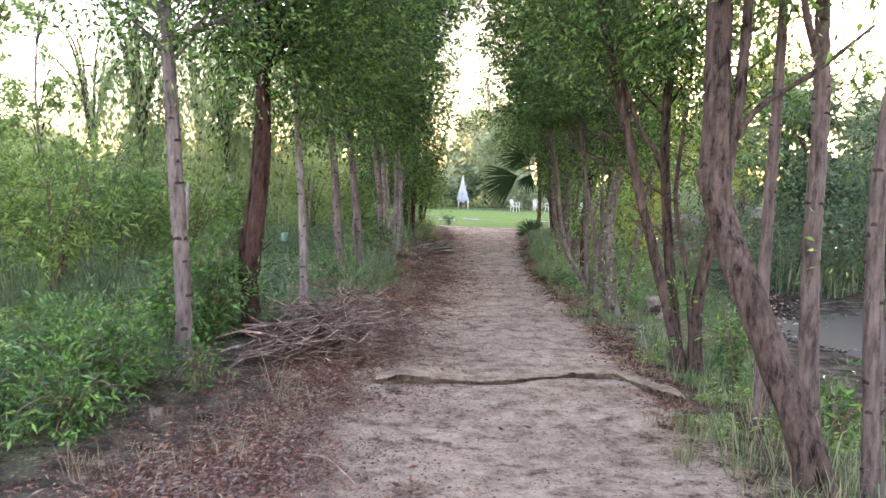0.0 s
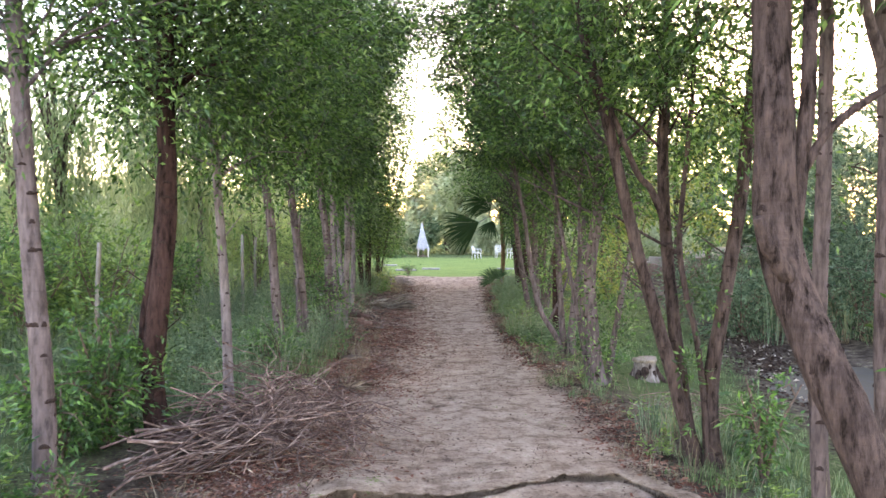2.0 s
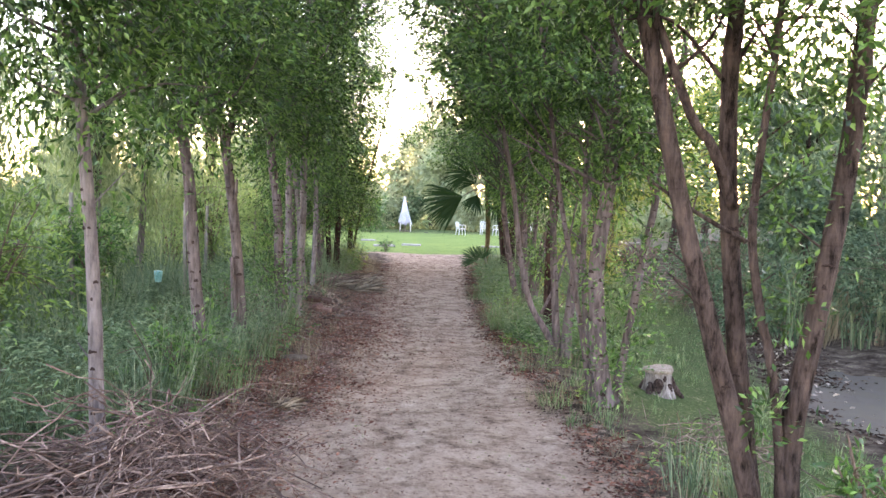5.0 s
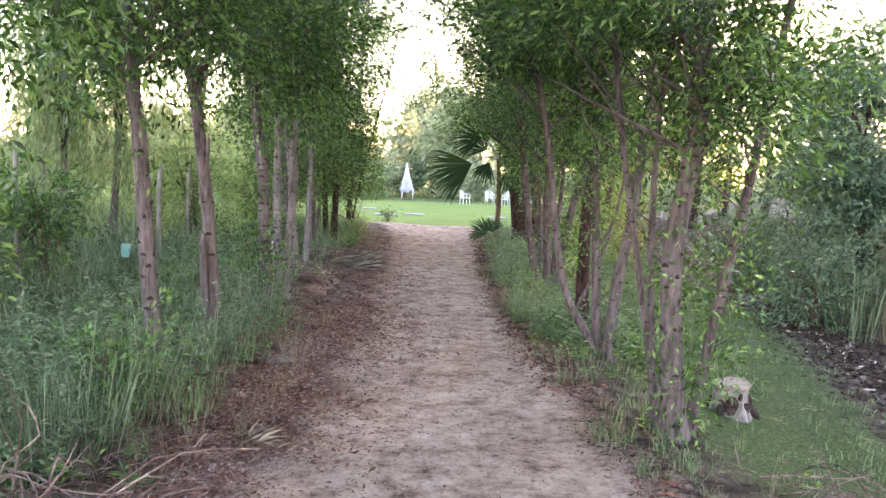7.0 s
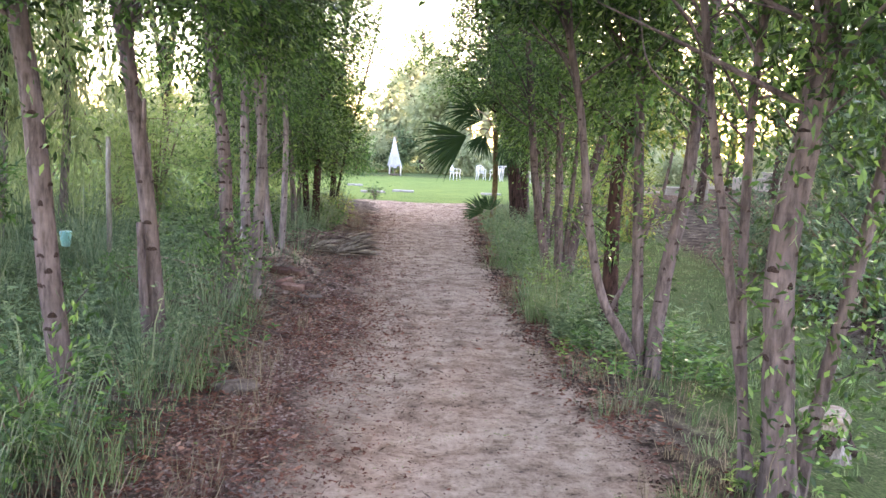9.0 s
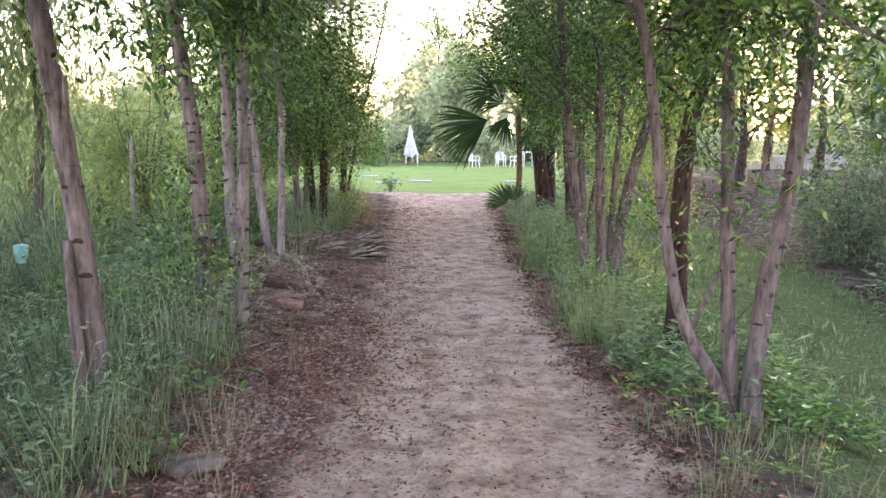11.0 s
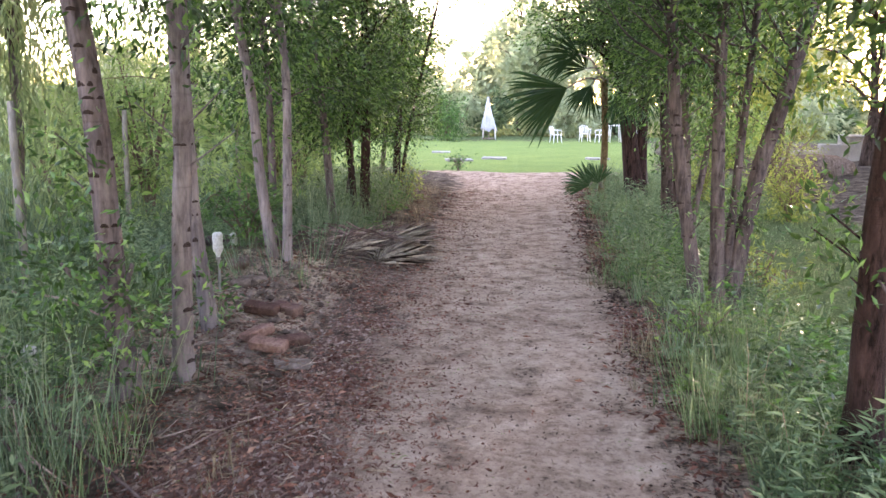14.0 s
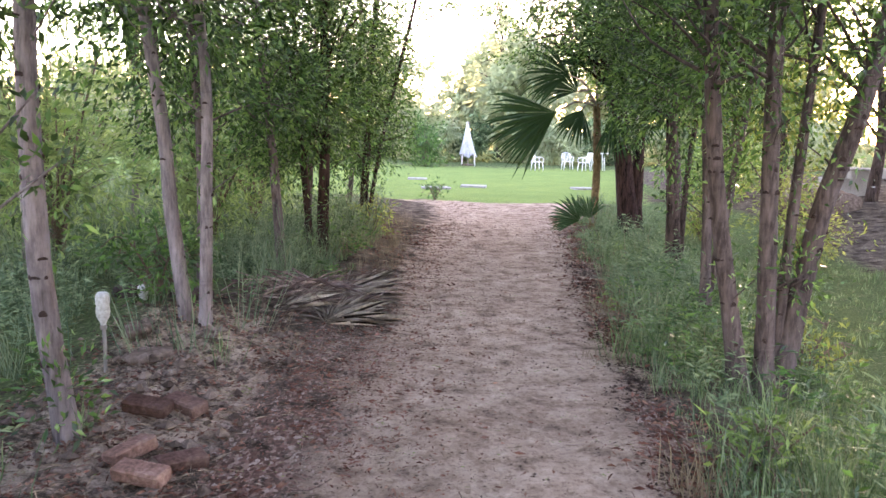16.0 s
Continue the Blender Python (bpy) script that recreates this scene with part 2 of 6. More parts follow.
WHITE_PLASTIC = rough_mat("white_plastic", (0.58, 0.59, 0.6), (0.66, 0.67, 0.68), (0.72, 0.73, 0.73), 3, fine=30, roughness=0.45, relief=0.001)
CANVAS = rough_mat("white_canvas", (0.3, 0.31, 0.335), (0.39, 0.4, 0.425), (0.47, 0.48, 0.5), 3, fine=40, roughness=0.9, relief=0.004)
STONE = rough_mat("grey_stone", (0.065, 0.05, 0.04), (0.13, 0.102, 0.083), (0.2, 0.163, 0.138), 12, (1, 1, 1), 60, 0.95, 0.02)
PAVER = rough_mat("pale_paver", (0.22, 0.205, 0.18), (0.3, 0.285, 0.26), (0.37, 0.355, 0.33), 5, relief=0.004)
BRICK = rough_mat("old_brick", (0.075, 0.045, 0.037), (0.14, 0.083, 0.067), (0.2, 0.135, 0.115), 14, relief=0.012, per="object")
WALL = rough_mat("rendered_wall", (0.22, 0.2, 0.18), (0.3, 0.28, 0.255), (0.37, 0.345, 0.32), 1.5, relief=0.01)
STUMP_PALE = rough_mat("stump_pale", (0.07, 0.055, 0.046), (0.19, 0.16, 0.142), (0.34, 0.305, 0.28), 16, (1, 1, 0.4), 60, 0.9, 0.02)
PALM_TRUNK = rough_mat("palm_trunk", (0.07, 0.045, 0.025), (0.16, 0.11, 0.06), (0.26, 0.19, 0.11), 20, (1, 1, 0.5), 60, 0.9, 0.02)
PALM_DRY = rough_mat("dry_palm", (0.2, 0.17, 0.14), (0.34, 0.3, 0.25), (0.48, 0.44, 0.38), 12, relief=0.003, per="island")
CUT_WOOD = rough_mat("cut_wood", (0.17, 0.135, 0.1), (0.27, 0.225, 0.18), (0.36, 0.31, 0.26), 12, relief=0.006)
POST_WOOD = rough_mat("weathered_post", (0.13, 0.115, 0.1), (0.22, 0.2, 0.175), (0.32, 0.29, 0.26), 14, (1, 1, 0.2), 70, relief=0.008)
TEAL_PLASTIC = rough_mat("teal_plastic", (0.1, 0.32, 0.28), (0.16, 0.42, 0.37), (0.3, 0.52, 0.47), 9, roughness=0.5, relief=0.004)
PALE_PLASTIC = rough_mat("pale_plastic", (0.25, 0.25, 0.23), (0.35, 0.35, 0.32), (0.45, 0.45, 0.42), 9, roughness=0.5, relief=0.004)


def water_mat():
    m, n, l, p = shader("murky_water")
    a = noise_node(n, l, 2.2)
    l.new(ramp(n, l, a, [(0.35, (0.04, 0.037, 0.028)), (0.6, (0.085, 0.08, 0.06))]), p.inputs["Base Color"])
    l.new(ramp(n, l, a, [(0.4, (0.6, 0.6, 0.6)), (0.65, (0.9, 0.9, 0.9))]), p.inputs["Roughness"])
    p.inputs["Specular IOR Level"].default_value = 0.12
    bump(n, l, noise_node(n, l, 14), 0.12, 0.01, p)
    return m


WATER = water_mat()


# ---- geometry helpers ----
class Geo:
    """Collects pieces of one mesh."""
    def __init__(self):
        self.v, self.f, self.m, self.n = [], [], [], 0

    def add(self, verts, faces, mat=0):
        self.v.append(np.asarray(verts, float))
        self.f += [tuple(i + self.n for i in f) for f in faces]
        self.m += [mat] * len(faces)
        self.n += len(verts)
        return self

    def mesh(self, name, mats, smooth=True):
        me = bpy.data.meshes.new(name)
        me.from_pydata(np.concatenate(self.v).tolist(), [], self.f)
        for x in mats:
            me.materials.append(x)
        me.polygons.foreach_set("material_index", self.m)
        me.polygons.foreach_set("use_smooth", [smooth] * len(self.f))
        me.update()
        return me


def part_mesh(name, me, parent, label=""):
    ob = new(name, me)
    ob.parent = parent
    return tagged(ob, label)


def thing(name, x, y, z, label, category, group="", kind="", rz=0.0):
    ob = new(name)
    ob.matrix_basis = pose(x, y, z, 0, 0, rz)
    ob.empty_display_size = 0.1
    return tagged(ob, label, category, group, kind)


def spline(pts, per=5):
    """A smooth line through the control points."""
    p = np.asarray(pts, float)
    p = np.vstack([2 * p[0] - p[1], p, 2 * p[-1] - p[-2]])
    out = []
    for i in range(1, len(p) - 2):
        for u in np.linspace(0, 1, per, endpoint=False):
            a, b, c, d = p[i - 1:i + 3]
            out.append(0.5 * (2 * b + (c - a) * u + (2 * a - 5 * b + 4 * c - d) * u * u + (3 * b - a - 3 * c + d) * u ** 3))
    out.append(p[-2])
    return np.array(out)


def tube(geo, pts, radii, sides=8, mat=0, lumps=0.0, squash=None, caps=True):
    """A round bar along pts."""
    pts, radii = np.asarray(pts, float), np.broadcast_to(radii, (len(pts),))
    tang = np.gradient(pts, axis=0)
    tang /= np.linalg.norm(tang, axis=1)[:, None] + 1e-9
    ref = np.array([0.0, 1.0, 0.0]) if abs(tang[0][1]) < 0.9 else np.array([1.0, 0.0, 0.0])
    ang = np.arange(sides) * 2 * math.pi / sides
    verts = []
    for p, t, r in zip(pts, tang, radii):
        u = np.cross(t, ref)
        u /= np.linalg.norm(u) + 1e-9
        w = np.cross(u, t)
        k = r * (1 + lumps * rng.normal(size=sides)) if lumps else np.full(sides, r)
        verts.append(p + (np.cos(ang) * k)[:, None] * u + (np.sin(ang) * k)[:, None] * w)
    v = np.concatenate(verts)
    faces = [(i * sides + j, i * sides + (j + 1) % sides, (i + 1) * sides + (j + 1) % sides, (i + 1) * sides + j) for i in range(len(pts) - 1) for j in range(sides)]
    if caps:
        faces += [tuple(range(sides - 1, -1, -1)), tuple((len(pts) - 1) * sides + j for j in range(sides))]
    return geo.add(v, faces, mat)


def box(geo, cx, cy, cz, sx, sy, sz, mat=0, bevel=0.012, m=None):
    """A block with chamfered edges."""
    hx, hy, hz = sx / 2, sy / 2, sz / 2
    b = min(bevel, hx * 0.6, hy * 0.6, hz * 0.6)
    vs, idx = [], {}
    for i, ix in enumerate((-1, 1)):
        for j, iy in enumerate((-1, 1)):
            for k, iz in enumerate((-1, 1)):
                for ax in range(3):
                    o = [hx - b, hy - b, hz - b]
                    o[ax] = (hx, hy, hz)[ax]
                    idx[(i, j, k, ax)] = len(vs)
                    vs.append((ix * o[0], iy * o[1], iz * o[2]))
    fs = []
    for ax in range(3):
        for s in (0, 1):
            ring = [(0, 0), (1, 0), (1, 1), (0, 1)]
            q = []
            for a, c in ring:
                key = [0, 0, 0]
                key[ax], key[(ax + 1) % 3], key[(ax + 2) % 3] = s, a, c
                q.append(idx[(*key, ax)])
            fs.append(tuple(q if s else q[::-1]))
    for ax in range(3):
        a1, a2 = (ax + 1) % 3, (ax + 2) % 3
        for s1 in (0, 1):
            for s2 in (0, 1):
                k0, k1 = [0, 0, 0], [0, 0, 0]
                for kk, e in ((k0, 0), (k1, 1)):
                    kk[ax], kk[a1], kk[a2] = e, s1, s2
                fs.append((idx[(*k0, a1)], idx[(*k1, a1)], idx[(*k1, a2)], idx[(*k0, a2)]))
    for i in (0, 1):
        for j in (0, 1):
            for k in (0, 1):
                fs.append(tuple(idx[(i, j, k, ax)] for ax in range(3)))
    v = np.array(vs)
    if m is not None:
        v = v @ np.array(m.to_3x3()).T + np.array(m.translation)
    return geo.add(v + (cx, cy, cz), fs, mat)


def unit(a):
    return a / (np.linalg.norm(a, axis=-1, keepdims=True) + 1e-9)


def raw_mesh(name, verts, tris, mat):
    """Many triangles at once."""
    me = bpy.data.meshes.new(name)
    me.vertices.add(len(verts))
    me.vertices.foreach_set("co", np.asarray(verts, np.float32).ravel())
    me.loops.add(len(tris) * 3)
    me.loops.foreach_set("vertex_index", np.asarray(tris, np.int32).ravel())
    me.polygons.add(len(tris))
    me.polygons.foreach_set("loop_start", np.arange(0, len(tris) * 3, 3, dtype=np.int32))
    me.materials.append(mat)
    me.update(calc_edges=True)
    return me


def leaf_mesh(name, base, way, length, width, mat, fold=0.25, droop=0.12):
    """Folded, pointed leaves: two faces meeting at the midrib."""
    n = len(base)
    way = unit(way)
    side = unit(np.cross(way, rng.normal(size=(n, 3))))
    up = np.cross(side, way)
    length, width = np.broadcast_to(length, (n,))[:, None], np.broadcast_to(width, (n,))[:, None]
    mid = base + way * length * 0.45 + up * width * fold
    tip = base + way * length - np.array([0, 0, 1.0]) * length * droop
    v = np.stack([base, mid + side * width / 2, tip, mid - side * width / 2], 1).reshape(-1, 3)
    i = np.arange(n)[:, None] * 4
    return raw_mesh(name, v, np.concatenate([i + (0, 1, 2), i + (0, 2, 3)], 1).reshape(-1, 3), mat)


def blade_mesh(name, base, lean, height, width, mat):
    """Grass blades that bend over."""
    n = len(base)
    height, width = np.broadcast_to(height, (n,))[:, None], np.broadcast_to(width, (n,))[:, None]
    a = rng.uniform(0, 2 * math.pi, n)
    side = np.stack([np.cos(a), np.sin(a), 0 * a], 1) * width / 2
    z = np.array([0, 0, 1.0])
    mid = base + z * height * 0.58 + lean * height * 0.25
    tip = base + z * height * (1 - 0.4 * np.linalg.norm(lean, axis=1, keepdims=True)) + lean * height * 0.85
    v = np.stack([base - side, base + side, mid + side * 0.75, mid - side * 0.75, tip], 1).reshape(-1, 3)
    i = np.arange(n)[:, None] * 5
    return raw_mesh(name, v, np.concatenate([i + (0, 1, 2), i + (0, 2, 3), i + (3, 2, 4)], 1).reshape(-1, 3), mat)


# ---- ground ----
def path_centre(y):
    return np.interp(y, [-10, 4, 8, 11, 14, 19, 28, 30], [0.25, 0.35, 0.6, 0.68, 0.74, 1.0, 1.5, 1.6])


def path_half(y):
    return np.interp(y, [-10, 4, 8, 11, 14, 19, 26, 28, 30], [1.25, 1.22, 1.12, 0.95, 0.85, 0.95, 1.15, 1.6, 3.2])


def wob(x, y, s, k=0):
    """Smooth unevenness."""
    return (np.sin(x * 1.7 * s + 1.3 * k + 0.9 * np.sin(y * 1.1 * s + k)) + np.sin(y * 2.1 * s + 2.1 * k + 1.2 * np.sin(x * 1.5 * s)) + np.sin((x + y) * 3.3 * s + k) * 0.5) / 2.5


def crack_y(x):
    return np.interp(x, [-0.75, -0.4, 0.0, 0.45, 0.9, 1.2, 1.42, 1.55, 1.66, 1.85], [6.05, 6.13, 6.1, 6.15, 6.38, 6.5, 6.42, 6.2, 5.9, 5.7]) + 0.012 * np.sin(x * 19) + 0.008 * np.sin(x * 47)


def crack_open(x):
    return np.clip(0.75 + 0.4 * np.sin(x * 5.3 + 0.4) + 0.25 * np.sin(x * 13), 0.1, 1) * np.clip((x + 0.85) / 0.3, 0, 1) * np.clip((1.9 - x) / 0.15, 0, 1)


def height(x, y):
    x, y = np.asarray(x, float), np.asarray(y, float)
    c, w = path_centre(y), path_half(y)
    off = (x - c) / w
    z = 0.018 * wob(x, y, 1.0) + 0.011 * wob(x, y, 4.1, 2) + 0.007 * wob(x, y, 9.0, 4)
    on = np.clip(1.15 - np.abs(off), 0, 1)
    z -= 0.02 * on
    right = np.clip((x - c - w - 0.25) / 1.6, 0, 1)
    z -= right * right * (3 - 2 * right) * 0.24 * np.clip((27 - y) / 4, 0, 1)
    z -= np.clip((x - 3.6) / 1.4, 0, 1) * 0.16 * np.clip(1 - np.abs(y - 10.5) / 5, 0, 1) * np.clip((8.5 - x) / 1.5, 0, 1)
    far_r = np.clip((x - 6.5) / 5, 0, 1)
    z += far_r * 0.5 * np.clip((40 - y) / 6, 0, 1)
    left = np.clip((c - w - x) / 0.8, 0, 1)
    z += left * (0.05 + 0.05 * wob(x, y, 0.8, 5))
    for mx, my, mh, mr in ((-1.25, 16.3, 0.16, 0.55), (-0.95, 15.2, 0.1, 0.45), (-1.1, 7.2, 0.1, 0.7), (-0.6, 20.6, 0.08, 0.6), (-1.6, 17.0, 0.15, 0.6)):
        z += mh * np.exp(-((x - mx) ** 2 + (y - my) ** 2) / mr ** 2)
    z += 0.03 * np.exp(-((x + 1.0) / 0.6) ** 4 - ((y - 15.6) / 2.0) ** 4) * (wob(x, y, 5.5, 7) + 0.7 * wob(x, y, 9.5, 3))
    d = y - crack_y(x)
    inside = np.clip((x + 0.8) / 0.3, 0, 1) * np.clip((1.9 - x) / 0.15, 0, 1)
    z += inside * np.where(d > 0.2, 0.055 * np.exp(-d / 0.9), 0)
    z -= inside * 0.1 * np.exp(-((d - 0.08) / 0.09) ** 6) * crack_open(x)
    return z


def turf_edge(y):
    """Where the grass beside the avenue gives way to the mud of the ditch."""
    return np.interp(y, [3, 8, 11, 14, 18, 24], [3.6, 3.7, 4.2, 5.1, 5.8, 6.4])


def stretch_out(a, b, fine, reach):
    mid = np.arange(a, b, fine)
    out = np.cumsum(np.geomspace(fine * 2, reach / 3, 22))
    return np.concatenate([(a - out)[::-1], mid, b + out])


gx = np.unique(np.concatenate([stretch_out(-5.0, 7.0, 0.085, 500), np.arange(-0.9, 2.0, 0.03)]))
gy = np.unique(np.concatenate([stretch_out(-2.0, 32.0, 0.1, 500), np.arange(5.6, 6.8, 0.012)]))
GX, GY = np.meshgrid(gx, gy)
GZ = height(GX, GY)
nx, ny = len(gx), len(gy)
gverts = np.stack([GX, GY, GZ], -1).reshape(-1, 3)
gi = (np.arange(ny - 1)[:, None] * nx + np.arange(nx - 1)[None, :]).reshape(-1, 1)
gtris = np.concatenate([gi + (0, 1, nx + 1), gi + (0, nx + 1, nx)], 1).reshape(-1, 3)
gme = raw_mesh("ground", gverts, gtris, GROUND)
gme.polygons.foreach_set("use_smooth", [True] * len(gme.polygons))
fx, fy = gverts[:, 0], gverts[:, 1]
fc, fw = path_centre(fy), path_half(fy)
fields = {
    "path": np.clip(0.5 + (fw + 0.1 * wob(fx, fy, 1.5, 3) - np.abs(fx - fc)) / 0.5, 0, 1) * np.clip((29.5 - fy) / 0.8, 0, 1) * np.interp(fy, [5.5, 6.2], [0.88, 1.0])
            + 0.6 * np.exp(-((fx + 0.85) / 0.6) ** 4 - ((fy - 15.6) / 2.0) ** 4) * (1 + 0.4 * wob(fx, fy, 2.2, 4)),
    "litter": np.clip(1.2 + 0.35 * wob(fx, fy, 2.4, 6) - 1.4 * np.abs(fx - (fc - fw - 0.2)) / (0.55 + 0.15 * wob(fx, fy, 0.9, 1) + 0.4 * np.clip((6 - fy) / 2, 0, 1) + 0.14 * np.clip((fy - 11.5) / 1.5, 0, 1)), 0, 1) * np.interp(fy, [13, 15.5, 18, 24], [1, 0.6, 0.25, 0])
              + 0.75 * np.clip(1 - np.abs(fx - (fc + fw - 0.02)) / 0.25, 0, 1) * np.clip(wob(fx, fy, 1.1, 8) + 0.2, 0, 1) * (fy > 7) * (fy < 26),
    "lawn": np.clip((fy - 28.6 - 0.25 * wob(fx, fy, 1.2, 6)) / 0.5, 0, 1) * np.clip((47.0 - fy) / 0.8, 0, 1) * np.clip((16 + fx) / 2, 0, 1) * np.clip((5.2 + (fy - 30) * 0.2 - fx) / 0.6, 0, 1),
    "turf": np.clip((fx - fc - fw - 0.3) / 0.6, 0, 1) * np.clip((turf_edge(fy) + 0.3 - fx) / 0.7, 0, 1) + np.clip((fc - fw - 0.9 - fx) / 0.8, 0, 1) * 0.8 + np.clip((fy - 46) / 3, 0, 1),
}
fields["litter"] *= 1 - 0.6 * np.exp(-((fx + 0.9) / 0.5) ** 4 - ((fy - 15.4) / 1.7) ** 4)
for fname, vals in fields.items():
    gme.attributes.new(fname, "FLOAT", "POINT").data.foreach_set("value", vals.astype(np.float32))
# the upper crust hangs out over the crack
kx = np.arange(-0.5, 1.8, 0.022)
kd = (0.25, 0.05, 0.012, 0.0, 0.012, 0.05, 0.14, 0.28, 0.42)
rows_k = []
for k, d0 in enumerate(kd):
    ragged = (0.02 * np.sin(kx * 27 + 2 * np.sin(kx * 5)) + 0.016 * np.sin(kx * 71 + 1) + 0.012 * np.sin(kx * 140)) * max(0.0, 1 - d0 / 0.2)
    yy = crack_y(kx) + d0 + ragged
    top_z = height(kx, crack_y(kx) + 0.42) + 0.003 - (0.016 if d0 > 0.4 else 0) - 0.03 * np.clip((-0.3 - kx) / 0.2, 0, 1)
    under = 0.015 if k < 3 else 0.007 if k == 3 else 0.003 if k == 4 else 0
    rows_k.append(np.stack([kx, yy, top_z - under], 1))
kv = np.concatenate(rows_k)
nk = len(kx)
ki = (np.arange(len(kd) - 1)[:, None] * nk + np.arange(nk - 1)[None, :]).reshape(-1, 1)
kme = raw_mesh("crust", kv, np.concatenate([ki + (0, 1, nk + 1), ki + (0, nk + 1, nk)], 1).reshape(-1, 3), GROUND)
kme.attributes.new("path", "FLOAT", "POINT").data.foreach_set("value", np.full(len(kv), 2.0, np.float32))
tagged(new("earth_crust", kme), "broken crust of dry earth overhanging a crack", "ground", kind="structure")
tagged(new("ground", gme), "dry trodden earth path between grassy verges and a lawn", "ground", kind="structure")

wg = Geo()
wp = [(6.3 + 2.3 * math.cos(a) * (1 + 0.15 * math.sin(3 * a)), 11.0 + 3.2 * math.sin(a) * (1 + 0.1 * math.cos(4 * a)), -0.335) for a in np.linspace(0, 2 * math.pi, 40, endpoint=False)]
wg.add(wp, [tuple(range(40))])
tagged(new("water", wg.mesh("water", [WATER])), "shallow murky puddle water lying in the ditch", "water", kind="structure")


# ---- trees of the avenue ----
def stem_line(y, pts, top, wiggle=0.03):
    """The centre line of a trunk: through (x, z) or (x, z, dy) points, rooted below the ground and carried on up to the top."""
    p = [(q[0], q[1], q[2] if len(q) > 2 else 0.0) for q in pts]
    (x0, z0, d0), (x1, z1, d1) = p[0], p[1]
    if z0 > 0.06:
        p.insert(0, (x0 - (x1 - x0) / (z1 - z0) * (z0 + 0.1) * 0.7, -0.1, d0))
    else:
        p[0] = (x0, -0.12, d0)
    (xa, za, da), (xb, zb, db) = p[-2], p[-1]
    s = max(-0.22, min(0.22, (xb - xa) / (zb - za)))
    if top > zb + 0.6:
        k = (top - zb) / 3
        p += [(xb + s * k, zb + k, db), (xb + s * k * 1.5 + 0.05, zb + 2 * k, db), (xb + s * k * 1.8, top, db)]
    line = [(x, y + d + (wiggle * math.sin(2.1 * z + x * 9) if z > 0.2 else 0), z) for x, z, d in p]
    return spline(line, 9)


def knot_mesh():
    """A branch scar: a dark sunken eye under a raised brow. Unit size, facing +y."""
    g, n = Geo(), 10
    rings = []
    for r, out in ((1.0, -0.2), (0.75, 0.12), (0.4, 0.22)):
        rings += [(r * math.cos(a), out * (0.7 + 0.5 * max(0.0, math.sin(a))), r * math.sin(a) - 0.6 * r * math.cos(a) ** 2) for a in np.linspace(0, 2 * math.pi, n, endpoint=False)]
    g.add(rings + [(0, 0.26, 0)], [(k * n + q, k * n + (q + 1) % n, (k + 1) * n + (q + 1) % n, (k + 1) * n + q) for k in range(2) for q in range(n)] + [(2 * n + q, 2 * n + (q + 1) % n, 3 * n) for q in range(n)])
    return g.mesh("knot", [SCAR_AND_SHADE])


KNOT = knot_mesh()


def add_trunk(th, line, r, bark, base, scars=14, flare=0.35, lumps=0.035):
    """A tapered, fluted trunk with its branch scars."""
    g = Geo()
    z = line[:, 2]
    top = z.max()
    rad = 0.88 * r * np.clip(1.0 - 0.8 * np.clip(z / top, 0, 1) ** 1.15, 0.1, 1) * (1 + flare * np.exp(-np.clip(z, 0, 9) / 0.14))
    pts = line - np.array(base)
    sides = 22 if r > 0.1 else 14 if r > 0.035 else 8
    tube(g, pts, rad, sides, 0, lumps * 0.3)
    v = g.v[0].reshape(len(pts), sides, 3)
    for a in range(len(pts)):
        low = math.exp(-max(0.0, z[a]) / 0.22)
        for q in range(sides):
            ang = q * 2 * math.pi / sides
            d = v[a, q] - pts[a]
            k = 0.09 * noise.noise(Vector((d[0] / r, d[1] / r, z[a] * 3.0 + r * 50))) + 0.07 * noise.noise(Vector((math.cos(ang) * 3, math.sin(ang) * 3, z[a] * 7 + r * 90)))
            k += 0.16 * low * math.sin(5 * ang + r * 300)
            v[a, q] = pts[a] + d * (1 + k)
    g.v[0] = v.reshape(-1, 3)
    trunk = part_mesh("trunk", g.mesh("trunk", [bark]), th)
    for _ in range(int(scars * 2.6)):
        h = rng.uniform(0.1, min(3.4, top * 0.6))
        i = int(np.argmin(np.abs(z - h)))
        rr, a = rad[i], rng.uniform(0, 2 * math.pi)
        w, hh = max(0.011, min(0.03, rr * rng.uniform(0.22, 0.6))), max(0.007, min(0.017, rr * rng.uniform(0.14, 0.36)))
        out, tan = Vector((math.cos(a), math.sin(a), 0)), Vector((math.sin(a), -math.cos(a), 0))
        m = Matrix((tan * w, out * w, Vector((0, 0, hh)))).transposed().to_4x4()
        m.translation = Vector(pts[i]) + out * rr * 0.98
        ob = part_mesh("knot", KNOT, trunk)
        ob.matrix_basis = m
    return trunk


